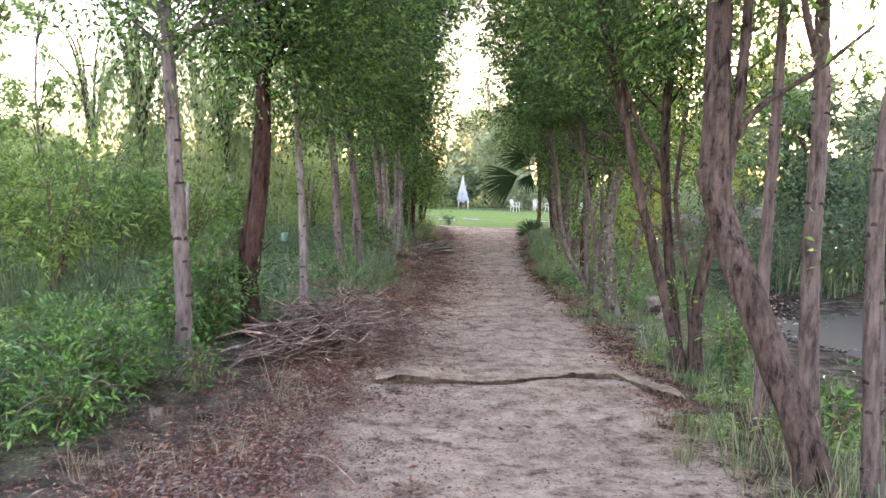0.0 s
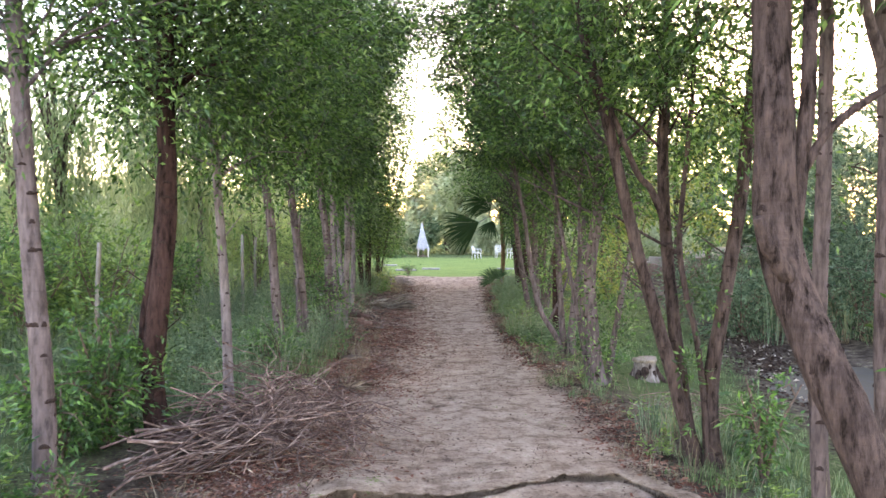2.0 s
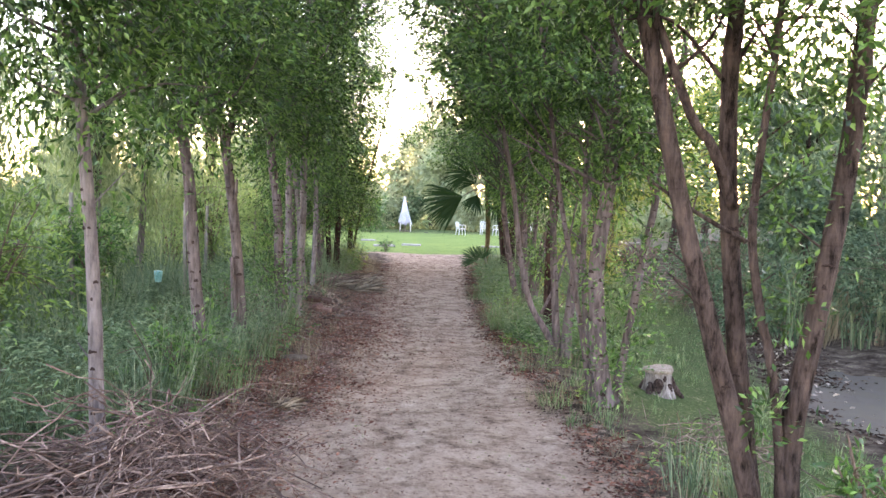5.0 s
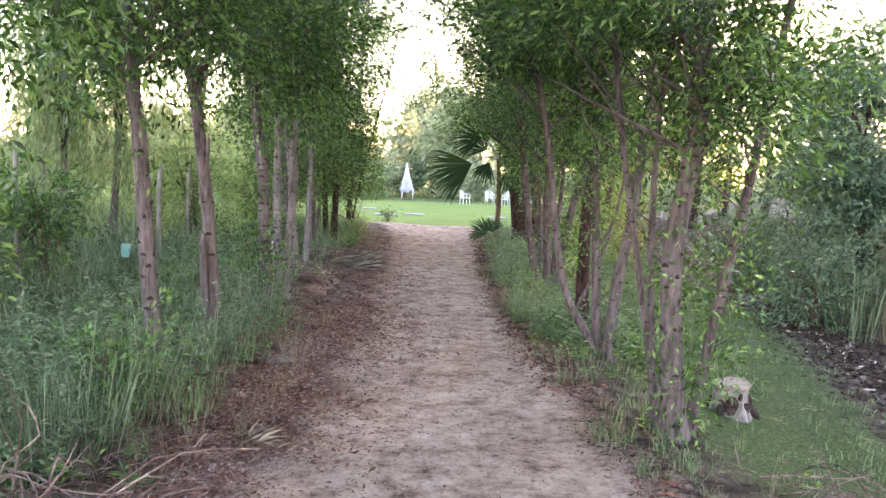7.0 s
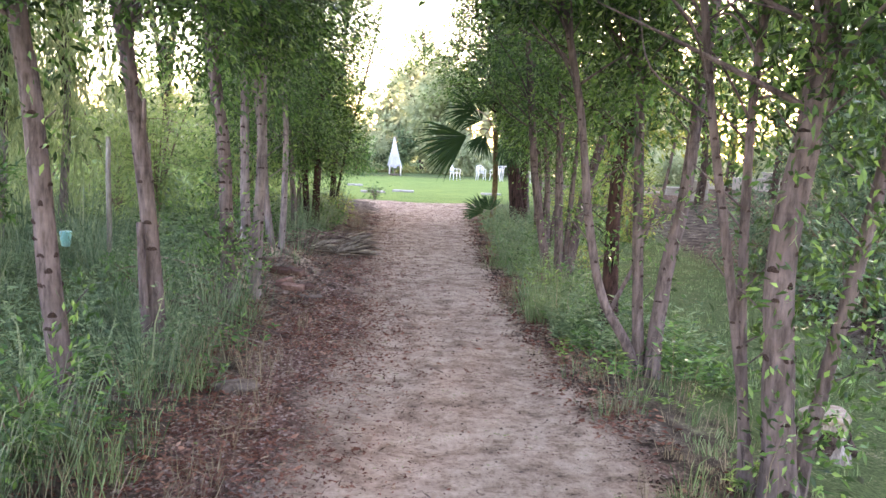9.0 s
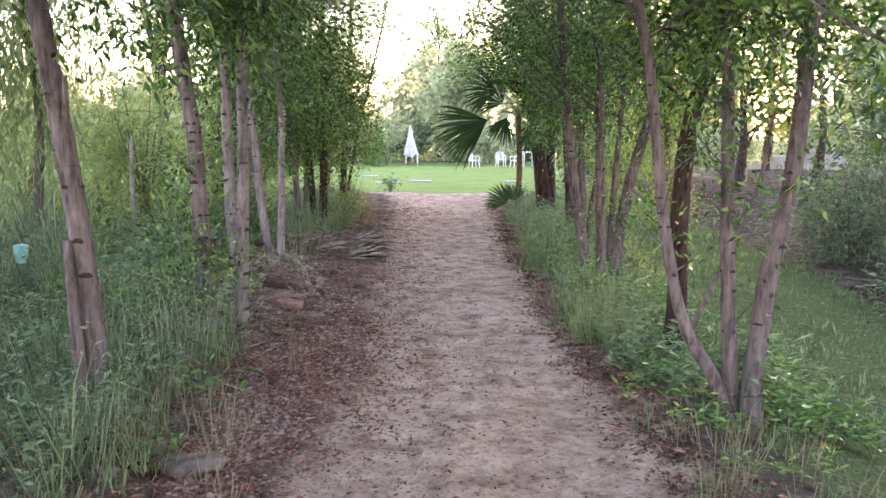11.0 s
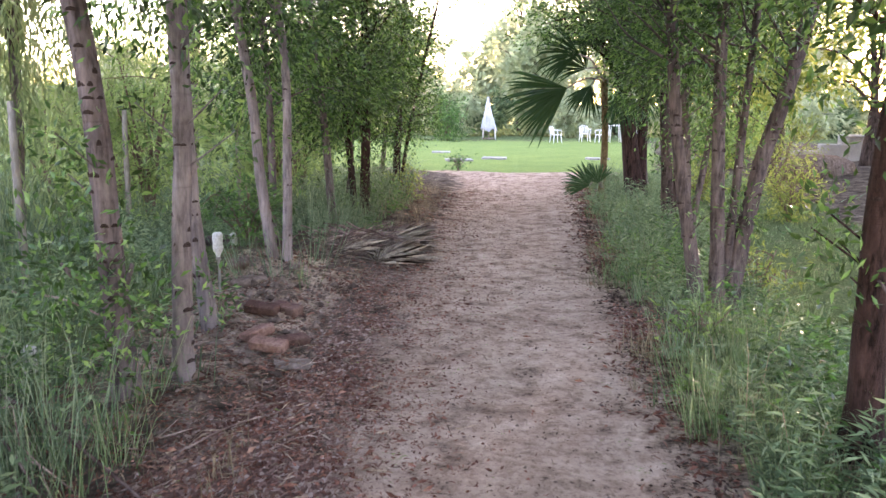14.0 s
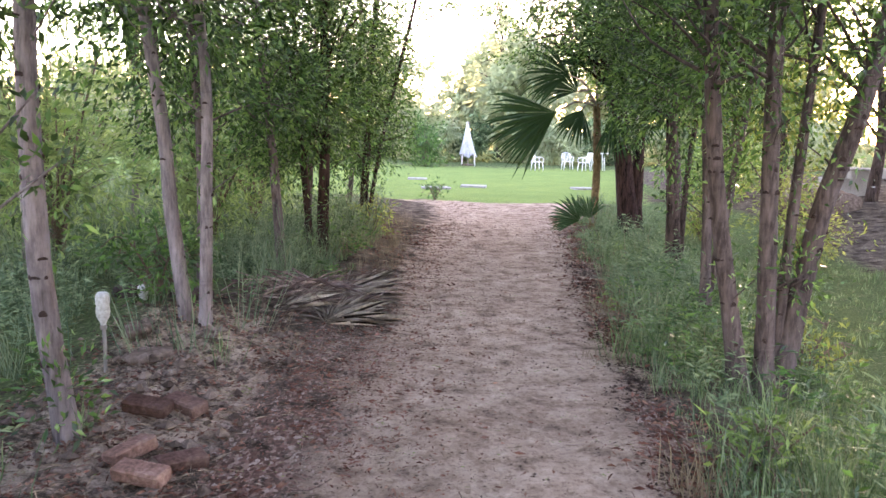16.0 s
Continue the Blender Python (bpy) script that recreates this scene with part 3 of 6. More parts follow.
def boughs(line, base, z0, top, count, reach, aim=None):
    """Side branches up a trunk: each a short upward curve."""
    out = []
    z = line[:, 2]
    for i in range(count):
        h = z0 + (top - 0.3 - z0) * ((i + rng.uniform(0, 1)) / count) ** 1.35
        k = int(np.argmin(np.abs(z - h)))
        a = (0 if rng.uniform() < 0.5 else math.pi) + rng.normal() * 0.65      # neighbours in the row shade the other two sides
        inward = 1.0
        if aim is not None and rng.uniform() < 0.42:
            a, inward = aim + rng.normal() * 0.5, 1.3
        lift = rng.uniform(0.35, 1.1)
        ln = inward * reach * rng.uniform(0.45, 1.05) * np.interp((h - z0) / (top - z0), [0, 0.35, 0.7, 1], [0.75, 1.15, 1.5, 1.0])
        d = np.array([math.cos(a) * math.cos(lift), math.sin(a) * math.cos(lift), math.sin(lift)])
        p0 = line[k] - base
        p1 = p0 + d * ln * 0.5 + rng.normal(size=3) * 0.04
        p2 = p0 + d * ln + np.array([0, 0, rng.uniform(-0.25, 0.12) * ln]) + rng.normal(size=3) * 0.06
        out.append(spline([p0, p1, p2], 4))
    return out


def foliage(lines, per, spread, start=0.15):
    """Places and directions of leaves round branches."""
    P, D = [], []
    for ln in lines:
        sprays = max(5, per // 26)
        pick = rng.integers(0, sprays, per)
        u = (start + (1.05 - start) * rng.uniform(0, 1, sprays) ** 0.85)[pick]
        f = np.clip(u, 0, 1) * (len(ln) - 1)
        i = np.minimum(f.astype(int), len(ln) - 2)
        t = (f - i)[:, None]
        c = ln[i] * (1 - t) + ln[i + 1] * t
        off = (rng.normal(size=(sprays, 3)) * spread)[pick] + rng.normal(size=(per, 3)) * spread * 0.36 * np.array([1, 1, 0.85])
        P.append(c + off)
        D.append(unit(ln[-1] - ln[0]) * 0.5 + rng.normal(size=(per, 3)) * 0.7 + off * 1.5 / spread * 0.3 + np.array([0, 0, -0.25]))
    return np.concatenate(P), np.concatenate(D)


ROW_LABEL = "slender tree with a scarred {} trunk and small green leaves"


def row_tree(y, stems, top=6.8, z0=2.0, boughs_n=38, reach=1.0, per=520, bark=BARK_PALE, tone="pinkish-grey", leaf=LEAF, size=0.062, scars=14, extra=(), sprouts=(), aim=None, label="", spread=0.25, tufts=0, tuft_z=(0.5, 2.3)):
    """stems: (radius, dy, ((x, z), ...)). extra: bare side limbs (radius, points). sprouts: (x, dy, z, r, n) leafy shoots low on the trunk."""
    bx = stems[0][2][0][0]
    bz = float(height(bx, y))
    base = np.array([bx, y, bz])
    th = thing("tree", bx, y, bz, label or ROW_LABEL.format(tone), "tree", "trees lining the path")
    br, lf, tuft_list = Geo(), [], []
    for r, dy, pts in stems:
        t = top * rng.uniform(0.92, 1.04) * (0.82 if r < 0.035 else 1)
        line = stem_line(y + dy, pts, t)
        add_trunk(th, line, r, bark, base, scars if r > 0.035 else scars // 2)
        n = boughs_n if r > 0.035 else boughs_n // 2
        sub = boughs(line, base, z0, t, n, reach, aim)
        for _ in range(tufts):
            q = line[int(np.argmin(np.abs(line[:, 2] - rng.uniform(*tuft_z))))]
            a = rng.uniform(0, 2 * math.pi)
            out = np.array([math.cos(a), math.sin(a), 0.7]) * rng.uniform(0.12, 0.34)
            shoot = spline([q - base, q - base + out * 0.6, q - base + out], 3)
            tube(br, shoot, np.linspace(0.006, 0.003, len(shoot)), 4, 0, caps=False)
            tuft_list.append((*(q + out * 0.85 - (0, y, 0)), rng.uniform(0.08, 0.17), int(rng.integers(26, 60))))
        for b in sub:
            tube(br, b, np.linspace(0.3 * r * 0.55 + 0.003, 0.003, len(b)), 4, 0, caps=False)
        lf += sub
    for r, pts in extra:
        ln, lg = spline(np.array(pts) - base, 5), Geo()
        tube(lg, ln, np.linspace(r, r * 0.55, len(ln)), 8, 0, 0.04)
        part_mesh("limb", lg.mesh("limb", [bark]), th)
    tagged(part_mesh("branchwork", br.mesh("branchwork", [bark]), th), kind="stuff")
    P, D = foliage(lf, per, spread, 0.36)
    up = len(P)
    for sx, dy, sz, sr, sn in (*sprouts, *tuft_list):
        q = rng.normal(size=(sn, 3)) * sr * np.array([0.55, 0.55, 0.75])
        P = np.concatenate([P, q + np.array([sx, y + dy, sz]) - base])
        D = np.concatenate([D, unit(q) + rng.normal(size=(sn, 3)) * 0.5 + np.array([0, 0, 0.35])])
    w = P + base
    clear = (np.abs(w[:, 0] - path_centre(w[:, 1])) < path_half(w[:, 1]) + 0.2) & (w[:, 2] < 2.4)
    scale = np.where(np.arange(len(P)) < up, size, size * 0.88)[~clear]
    P, D = P[~clear], D[~clear]
    n = len(P)
    tagged(part_mesh("crown", leaf_mesh("crown", P, D, scale * rng.uniform(0.7, 1.35, n), scale * 0.38 * rng.uniform(0.75, 1.25, n), leaf), th), kind="stuff")
    return th


# left row, near to far
row_tree(5.75, tufts=2, stems=[(0.07, 0, ((-1.89, 0.0), (-1.87, 0.59), (-1.91, 1.32), (-1.96, 2.0), (-2.02, 2.74)))], size=0.052, z0=2.3, reach=1.35, aim=3.0, scars=20, boughs_n=54, per=440)
row_tree(7.2, tufts=2, stems=[(0.096, 0, ((-1.70, 0.1), (-1.74, 0.6), (-1.66, 1.6), (-1.66, 2.49), (-1.65, 3.07))), (0.05, 0.12, ((-1.80, 0.1), (-1.84, 0.82), (-1.76, 1.44), (-1.72, 2.2)))],
         bark=BARK_DARK, tone="dark reddish-brown", size=0.052, z0=2.45, reach=1.15, boughs_n=50, scars=18, aim=0.0)
row_tree(8.15, bark=BARK_WHITE, tone="pale grey", tufts=2, stems=[(0.05, 0, ((-1.42, 0.2), (-1.46, 1.05), (-1.52, 2.01), (-1.56, 2.73)))], z0=2.0, reach=1.3, boughs_n=50, scars=16, aim=0.0)
row_tree(10.4, tufts=2, stems=[(0.068, 0, ((-1.35, 0.3), (-1.41, 0.92), (-1.46, 1.68), (-1.51, 2.05), (-1.55, 2.59)))], z0=1.95, reach=1.35, boughs_n=50, aim=0.0, scars=22, sprouts=((-1.3, -0.15, 0.35, 0.22, 260),))
row_tree(11.85, tufts=2, stems=[(0.07, 0, ((-1.25, 0.0), (-1.29, 0.6), (-1.36, 1.4), (-1.47, 2.2), (-1.62, 2.79)))], z0=2.2, reach=1.15, aim=0.0, scars=22,
         extra=((0.035, ((-1.46, 11.87, 2.12), (-1.38, 11.9, 2.4), (-1.28, 11.9, 2.8), (-1.2, 11.9, 3.6))), (0.04, ((-1.30, 11.8, 0.0), (-1.33, 11.78, 0.5), (-1.36, 11.8, 0.95))), (0.022, ((-1.37, 11.85, 1.5), (-1.33, 11.8, 1.62), (-1.32, 11.78, 1.76)))))
row_tree(13.6, tufts=4, stems=[(0.075, 0, ((-1.08, 0.05), (-1.12, 0.74), (-1.15, 1.43), (-1.22, 1.94), (-1.28, 2.41)))], z0=2.3, reach=1.1, scars=26, aim=0.0,
         extra=((0.02, ((-1.10, 13.55, 0.62), (-1.02, 13.5, 0.64), (-0.97, 13.47, 0.74))), (0.016, ((-1.14, 13.58, 0.66), (-1.25, 13.5, 0.66), (-1.3, 13.45, 0.74)))),
         sprouts=((-1.2, -0.25, 0.4, 0.3, 420), (-1.3, -0.2, 0.75, 0.3, 420), (-1.0, -0.15, 0.55, 0.2, 220)))
row_tree(13.88, bark=BARK_WHITE, tone="pale grey", tufts=4, stems=[(0.06, 0, ((-0.92, 0.0), (-0.89, 0.69), (-0.87, 1.34), (-0.87, 1.95)))], z0=2.2, reach=1.1, scars=30, aim=0.0)
row_tree(14.8, bark=BARK_WHITE, tone="pale grey", tufts=4, stems=[(0.06, 0, ((-1.08, 0.1), (-1.15, 0.72), (-1.17, 1.47), (-1.18, 2.08)))], z0=2.2, reach=1.1, scars=28, sprouts=((-1.05, -0.05, 0.3, 0.14, 130),))
row_tree(16.45, bark=BARK_WHITE, tone="pale grey", tufts=4, stems=[(0.055, 0.03, ((-1.06, 0.05), (-1.18, 0.81), (-1.23, 1.47), (-1.35, 2.32))), (0.047, -0.03, ((-0.98, 0.05), (-0.95, 0.83), (-0.95, 1.68), (-1.0, 2.3)))], z0=1.9, reach=1.1, scars=18, boughs_n=22)
row_tree(19.2, tufts=4, stems=[(0.056, 0, ((-1.1, 0.1), (-1.17, 1.17), (-1.3, 2.39)))], z0=1.3, reach=1.0, leaf=LEAF)
row_tree(20.1, tufts=4, stems=[(0.075, 0, ((-0.86, 0.05), (-0.83, 1.48), (-0.83, 2.79))), (0.045, 0.15, ((-1.0, 0.09), (-1.12, 1.48), (-1.21, 2.82))), (0.032, -0.1, ((-0.95, 0.05), (-1.0, 0.9), (-1.16, 2.0)))],
         z0=1.1, reach=1.0, boughs_n=22, bark=BARK_DARK, tone="dark brown", sprouts=((-0.75, -0.2, 0.7, 0.3, 200),))
row_tree(22.9, tufts=4, stems=[(0.07, 0, ((-0.75, 0.1), (-0.69, 1.49), (-0.6, 3.19))), (0.035, 0.1, ((-0.7, 0.1), (-0.5, 1.3), (-0.25, 2.4)))], z0=0.9, reach=0.95, boughs_n=24, bark=BARK_DARK, tone="dark brown", aim=0.0)
row_tree(18.0, tufts=4, stems=[(0.05, 0, ((-1.5, 0.1), (-1.5, 1.2), (-1.55, 2.4)))], z0=1.4, reach=1.1)
row_tree(21.6, tufts=4, stems=[(0.05, 0, ((-1.3, 0.1), (-1.25, 1.2), (-1.2, 2.4)))], z0=1.0, reach=1.2, boughs_n=28)
row_tree(24.6, tufts=4, stems=[(0.05, 0, ((-1.2, 0.1), (-1.1, 1.2), (-1.05, 2.4)))], z0=1.0, reach=1.2, boughs_n=28)

# right row, near to far
row_tree(4.2, [(0.1, 0, ((1.88, 0.0, -0.42), (1.80, 0.29, -0.33), (1.655, 0.71, -0.22), (1.515, 1.09, -0.14), (1.43, 1.36, -0.06), (1.385, 1.6, 0.0), (1.375, 2.0, 0.03), (1.375, 2.4, 0.08)))], bark=BARK_GREY, tone="thick grey-brown", size=0.055, z0=3.0, reach=1.2, scars=7,
         extra=((0.036, ((1.41, 4.16, 1.45), (1.465, 4.2, 1.83), (1.49, 4.2, 2.09), (1.52, 4.25, 2.7), (1.56, 4.3, 3.4))), (0.019, ((1.47, 4.2, 1.8), (1.59, 4.2, 1.98), (1.89, 4.25, 2.18), (2.25, 4.4, 2.45))),
                (0.036, ((1.4, 4.12, 1.42), (1.3, 4.08, 1.54), (1.25, 4.05, 1.64)))))
row_tree(5.2, [(0.05, 0, ((2.12, 0.0), (2.08, 0.89), (2.07, 1.87), (2.07, 2.76)))], size=0.06, bark=BARK_PINK, z0=2.9, reach=1.0)
row_tree(4.95, [(0.07, 0, ((2.32, 0.0), (2.25, 1.01), (2.24, 2.03), (2.22, 2.69)))], size=0.06, bark=BARK_PINK, z0=2.9, reach=1.1, extra=((0.03, ((2.23, 4.95, 2.3), (2.1, 4.9, 2.6), (1.98, 4.85, 3.1))),))
row_tree(3.95, [(0.055, 0, ((2.2, 0.0), (2.12, 1.13), (2.1, 1.67), (2.15, 2.4)))], size=0.06, bark=BARK_PINK, z0=2.8, reach=1.1, extra=((0.03, ((2.11, 3.95, 1.6), (2.25, 3.98, 1.85), (2.2, 4.0, 2.4))),), sprouts=((2.15, 0.3, 1.3, 0.25, 60),))
row_tree(6.8, tufts=4, tuft_z=(0.6, 2.6), stems=[(0.056, 0, ((2.09, -0.1), (1.91, 0.5), (1.79, 0.9), (1.63, 1.43), (1.51, 1.9), (1.38, 2.43), (1.23, 2.93))), (0.056, 0.08, ((2.08, -0.1), (1.98, 0.5), (1.905, 1.1), (1.85, 1.7), (1.83, 2.2), (1.84, 2.7))),
                (0.028, -0.06, ((2.15, -0.1), (2.1, 0.39), (2.04, 0.85), (1.96, 1.17), (1.91, 1.51), (1.93, 1.9), (1.96, 2.4))), (0.062, -0.03, ((2.18, -0.1), (2.15, 0.47), (2.2, 0.95), (2.25, 1.36), (2.33, 1.85), (2.41, 2.64), (2.44, 2.98)))],
         bark=BARK_GREY, tone="many-stemmed grey-brown", z0=2.1, reach=0.95, boughs_n=26, scars=10, size=0.052,
         extra=((0.028, ((1.86, 6.86, 1.6), (1.72, 6.8, 1.87), (1.6, 6.75, 2.0), (1.38, 6.7, 2.47), (1.2, 6.7, 2.9))), (0.012, ((1.92, 6.85, 1.45), (1.68, 6.82, 1.57), (1.46, 6.8, 1.7)))),
         sprouts=((1.95, -0.15, 0.7, 0.11, 110), (2.1, 0, 1.66, 0.18, 110), (2.42, 0.1, 1.87, 0.25, 150), (2.08, -0.1, 1.2, 0.13, 80), (1.7, 0, 1.55, 0.14, 80)))
row_tree(9.6, tufts=7, stems=[(0.08, 0, ((2.05, -0.05), (1.98, 0.56), (1.95, 1.15), (2.02, 1.83), (2.02, 2.65))), (0.04, 0.1, ((2.14, -0.08), (2.25, 0.54), (2.33, 1.15), (2.43, 1.64), (2.52, 2.26), (2.58, 2.7))),
               (0.028, 0.2, ((1.98, 0.1), (1.80, 1.01), (1.66, 1.71), (1.52, 2.66))), (0.03, 0.3, ((2.0, 0.1), (1.92, 1.0), (1.9, 1.9), (1.95, 2.7)))], size=0.06, z0=1.6, reach=1.05, boughs_n=28, scars=30, aim=3.0,
         bark=BARK_PALE, sprouts=((2.0, -0.1, 0.35, 0.24, 330), (2.3, 0, 1.1, 0.24, 240), (1.95, 0, 1.5, 0.26, 260), (2.25, 0, 0.5, 0.2, 160), (2.0, -0.05, 1.0, 0.16, 120)))
row_tree(11.83, tufts=7, stems=[(0.06, 0, ((2.2, 0.0), (2.26, 0.68), (2.34, 1.25), (2.41, 1.97), (2.43, 2.2))), (0.047, 0.05, ((2.14, 0.0), (2.07, 0.89), (2.02, 1.63), (1.97, 2.19))), (0.038, 0, ((2.12, 0.0), (2.02, 0.18), (1.81, 0.53), (1.68, 1.04), (1.58, 1.76), (1.49, 2.18)))],
         z0=1.95, reach=1.2, boughs_n=36, scars=18, bark=BARK_PALE, aim=3.0, extra=((0.018, ((2.06, 11.9, 0.95), (2.2, 11.9, 1.2), (2.3, 11.95, 1.65))), (0.02, ((2.0, 12.2, 0.38), (2.18, 12.25, 0.75), (2.3, 12.3, 1.09)))))
row_tree(13.3, tufts=7, stems=[(0.08, 0, ((2.32, 0.05), (2.29, 0.88), (2.31, 1.47), (2.43, 1.98), (2.52, 2.44)))], bark=BARK_DARK, tone="dark brown", z0=1.7, reach=1.25, boughs_n=44, scars=14, aim=3.0, sprouts=((2.3, -0.05, 1.5, 0.18, 120),))
row_tree(16.05, tufts=7, stems=[(0.06, 0, ((2.3, 0.1), (2.12, 1.1), (2.04, 1.74), (1.99, 2.22))), (0.062, 0, ((2.46, 0.1), (2.39, 1.29), (2.38, 2.22))), (0.04, 0.1, ((2.55, 0.1), (2.61, 1.29), (2.65, 2.23))), (0.075, 0.1, ((2.6, 0.1), (2.76, 1.02), (2.90, 1.6), (3.05, 2.22)))],
         bark=BARK_PINK, tone="many-stemmed pinkish-grey", z0=1.7, reach=1.2, boughs_n=26, per=300, scars=26, size=0.055, aim=3.0, sprouts=((2.5, 0, 0.8, 0.2, 60), (2.75, 0, 1.3, 0.18, 60)))
row_tree(18.2, tufts=5, stems=[(0.05, 0, ((2.75, 0.1), (2.7, 1.2), (2.55, 2.4))), (0.04, 0.1, ((2.8, 0.1), (2.95, 1.2), (3.1, 2.4)))], z0=1.6, reach=1.35, boughs_n=34, aim=3.0, bark=BARK_PINK)
row_tree(20.6, tufts=5, stems=[(0.09, 0, ((3.1, 0.1), (2.99, 1.5), (2.91, 2.84))), (0.04, 0.1, ((3.2, 0.1), (3.25, 1.3), (3.4, 2.4)))], bark=BARK_GREY, tone="grey-brown", z0=1.6, reach=1.5, boughs_n=36, aim=3.0)
row_tree(24.0, tufts=5, stems=[(0.17, 0, ((3.32, 0.05), (3.08, 1.51), (2.88, 2.77))), (0.11, 0.05, ((3.4, 0.1), (3.4, 1.69), (3.5, 2.77)))], bark=BARK_DARK, tone="stout dark", z0=1.9, reach=1.8, boughs_n=44, scars=8, aim=3.0)
row_tree(22.2, tufts=5, stems=[(0.05, 0, ((3.6, 0.1), (3.5, 1.2), (3.3, 2.4)))], z0=1.6, reach=1.2, boughs_n=30)
row_tree(26.2, tufts=5, stems=[(0.06, 0, ((3.9, 0.1), (3.8, 1.4), (3.6, 2.8)))], z0=2.0, reach=1.3, boughs_n=30, leaf=LEAF_YELLOW)

# unseen trees added behind the start of the walk, to shade it
shade_tree_l = row_tree(1.6, [(0.07, 0, ((-2.2, 0.0), (-2.2, 1.0), (-2.25, 2.4)))], z0=2.3, reach=1.1, boughs_n=20, per=80)
shade_tree_r = row_tree(1.2, [(0.07, 0, ((2.5, 0.0), (2.5, 1.0), (2.55, 2.4)))], z0=2.3, reach=1.1, boughs_n=20, per=80)
for yy in (-1.5, -4.5, -7.5):
    copy_thing(shade_tree_l, pose(-2.1, yy, 0, 0, 0, yy * 40))
    copy_thing(shade_tree_r, pose(2.4, yy - 0.6, 0, 0, 0, yy * 70))


# ---- shrubs, willows and far trees ----
def shrub(x, y, h, r, n, size, leaf, label, name="shrub", stems=7, group="", low=0.0, slim=0.29):
    bz = float(height(x, y))
    th = thing(name, x, y, bz, label, "shrub", group)
    g, lines = Geo(), []
    for i in range(stems):
        a = rng.uniform(0, 2 * math.pi)
        d = r * rng.uniform(0.2, 0.9)
        e = np.array([math.cos(a) * d, math.sin(a) * d, h * rng.uniform(0.55, 1.0)])
        ln = spline([(0, 0, -0.05), e * (0.35, 0.35, 0.5), e], 4)
        tube(g, ln, np.linspace(0.014 * h ** 0.5 + 0.004, 0.004, len(ln)), 5, 0, caps=False)
        lines.append(ln)
        for k in range(3):
            j = rng.integers(3, len(ln) - 1)
            e2 = ln[j] + rng.normal(size=3) * (r * 0.35, r * 0.35, h * 0.12)
            s = spline([ln[j], (ln[j] + e2) / 2 + (0, 0, 0.05), e2], 3)
            tube(g, s, np.linspace(0.006, 0.003, len(s)), 4, 0, caps=False)
            lines.append(s)
    tagged(part_mesh("twig_work", g.mesh("twig_work", [TWIG]), th), kind="stuff")
    P, D = foliage(lines, max(8, n // len(lines)), min(0.3, r * 0.24), low)
    P[:, 2] = np.abs(P[:, 2]) + 0.01
    m = len(P)
    tagged(part_mesh("crown", leaf_mesh("crown", P, D + (0, 0, 0.3), size * rng.uniform(0.6, 1.4, m), size * slim * rng.uniform(0.7, 1.3, m), leaf), th), kind="stuff")
    return th


def willow(x, y, h, r, strands, leaf, label):
    """A weeping tree: boughs that arch over and hanging strands of narrow leaves."""
    bz = float(height(x, y))
    th = thing("weeping_tree", x, y, bz, label, "tree", "weeping trees")
    g = Geo()
    ln0 = spline([(0, 0, -0.1), (0.1, 0, h * 0.3), (0.0, 0.1, h * 0.62)], 5)
    tube(g, ln0, np.linspace(0.07, 0.04, len(ln0)), 8, 0, 0.04)
    part_mesh("trunk", g.mesh("trunk", [BARK_WHITE]), th)
    b, P, D = Geo(), [], []
    for i in range(9):
        a = i * 2.4 + rng.uniform(0, 0.6)
        e = np.array([math.cos(a) * r * 0.8, math.sin(a) * r * 0.8, h * rng.uniform(0.85, 1.05)])
        ln = spline([ln0[-3 - i % 4], e * (0.4, 0.4, 0.85), e], 5)
        tube(b, ln, np.linspace(0.045, 0.012, len(ln)), 5, 0, caps=False)
        for _ in range(strands // 9):
            p = ln[rng.integers(1, len(ln))] + rng.normal(size=3) * (r * 0.22, r * 0.22, 0.15)
            drop = rng.uniform(0.25, 0.62) * h
            sway = rng.normal(size=2) * 0.18
            u = np.linspace(0, 1, 26)[:, None]
            pts = p + np.concatenate([u * sway[0], u * sway[1], -u * drop], 1) + rng.normal(size=(26, 3)) * 0.035
            P.append(pts)
            D.append(rng.normal(size=(26, 3)) * 0.35 + (0, 0, -1))
    tagged(part_mesh("branchwork", b.mesh("branchwork", [BARK_GREY]), th), kind="stuff")
    P, D = np.concatenate(P), np.concatenate(D)
    P[:, 2] = np.maximum(P[:, 2], 0.25)
    m = len(P)
    tagged(part_mesh("crown", leaf_mesh("crown", P, D, 0.15 * rng.uniform(0.6, 1.4, m), 0.028, leaf, droop=0.0), th), kind="stuff")
    return th


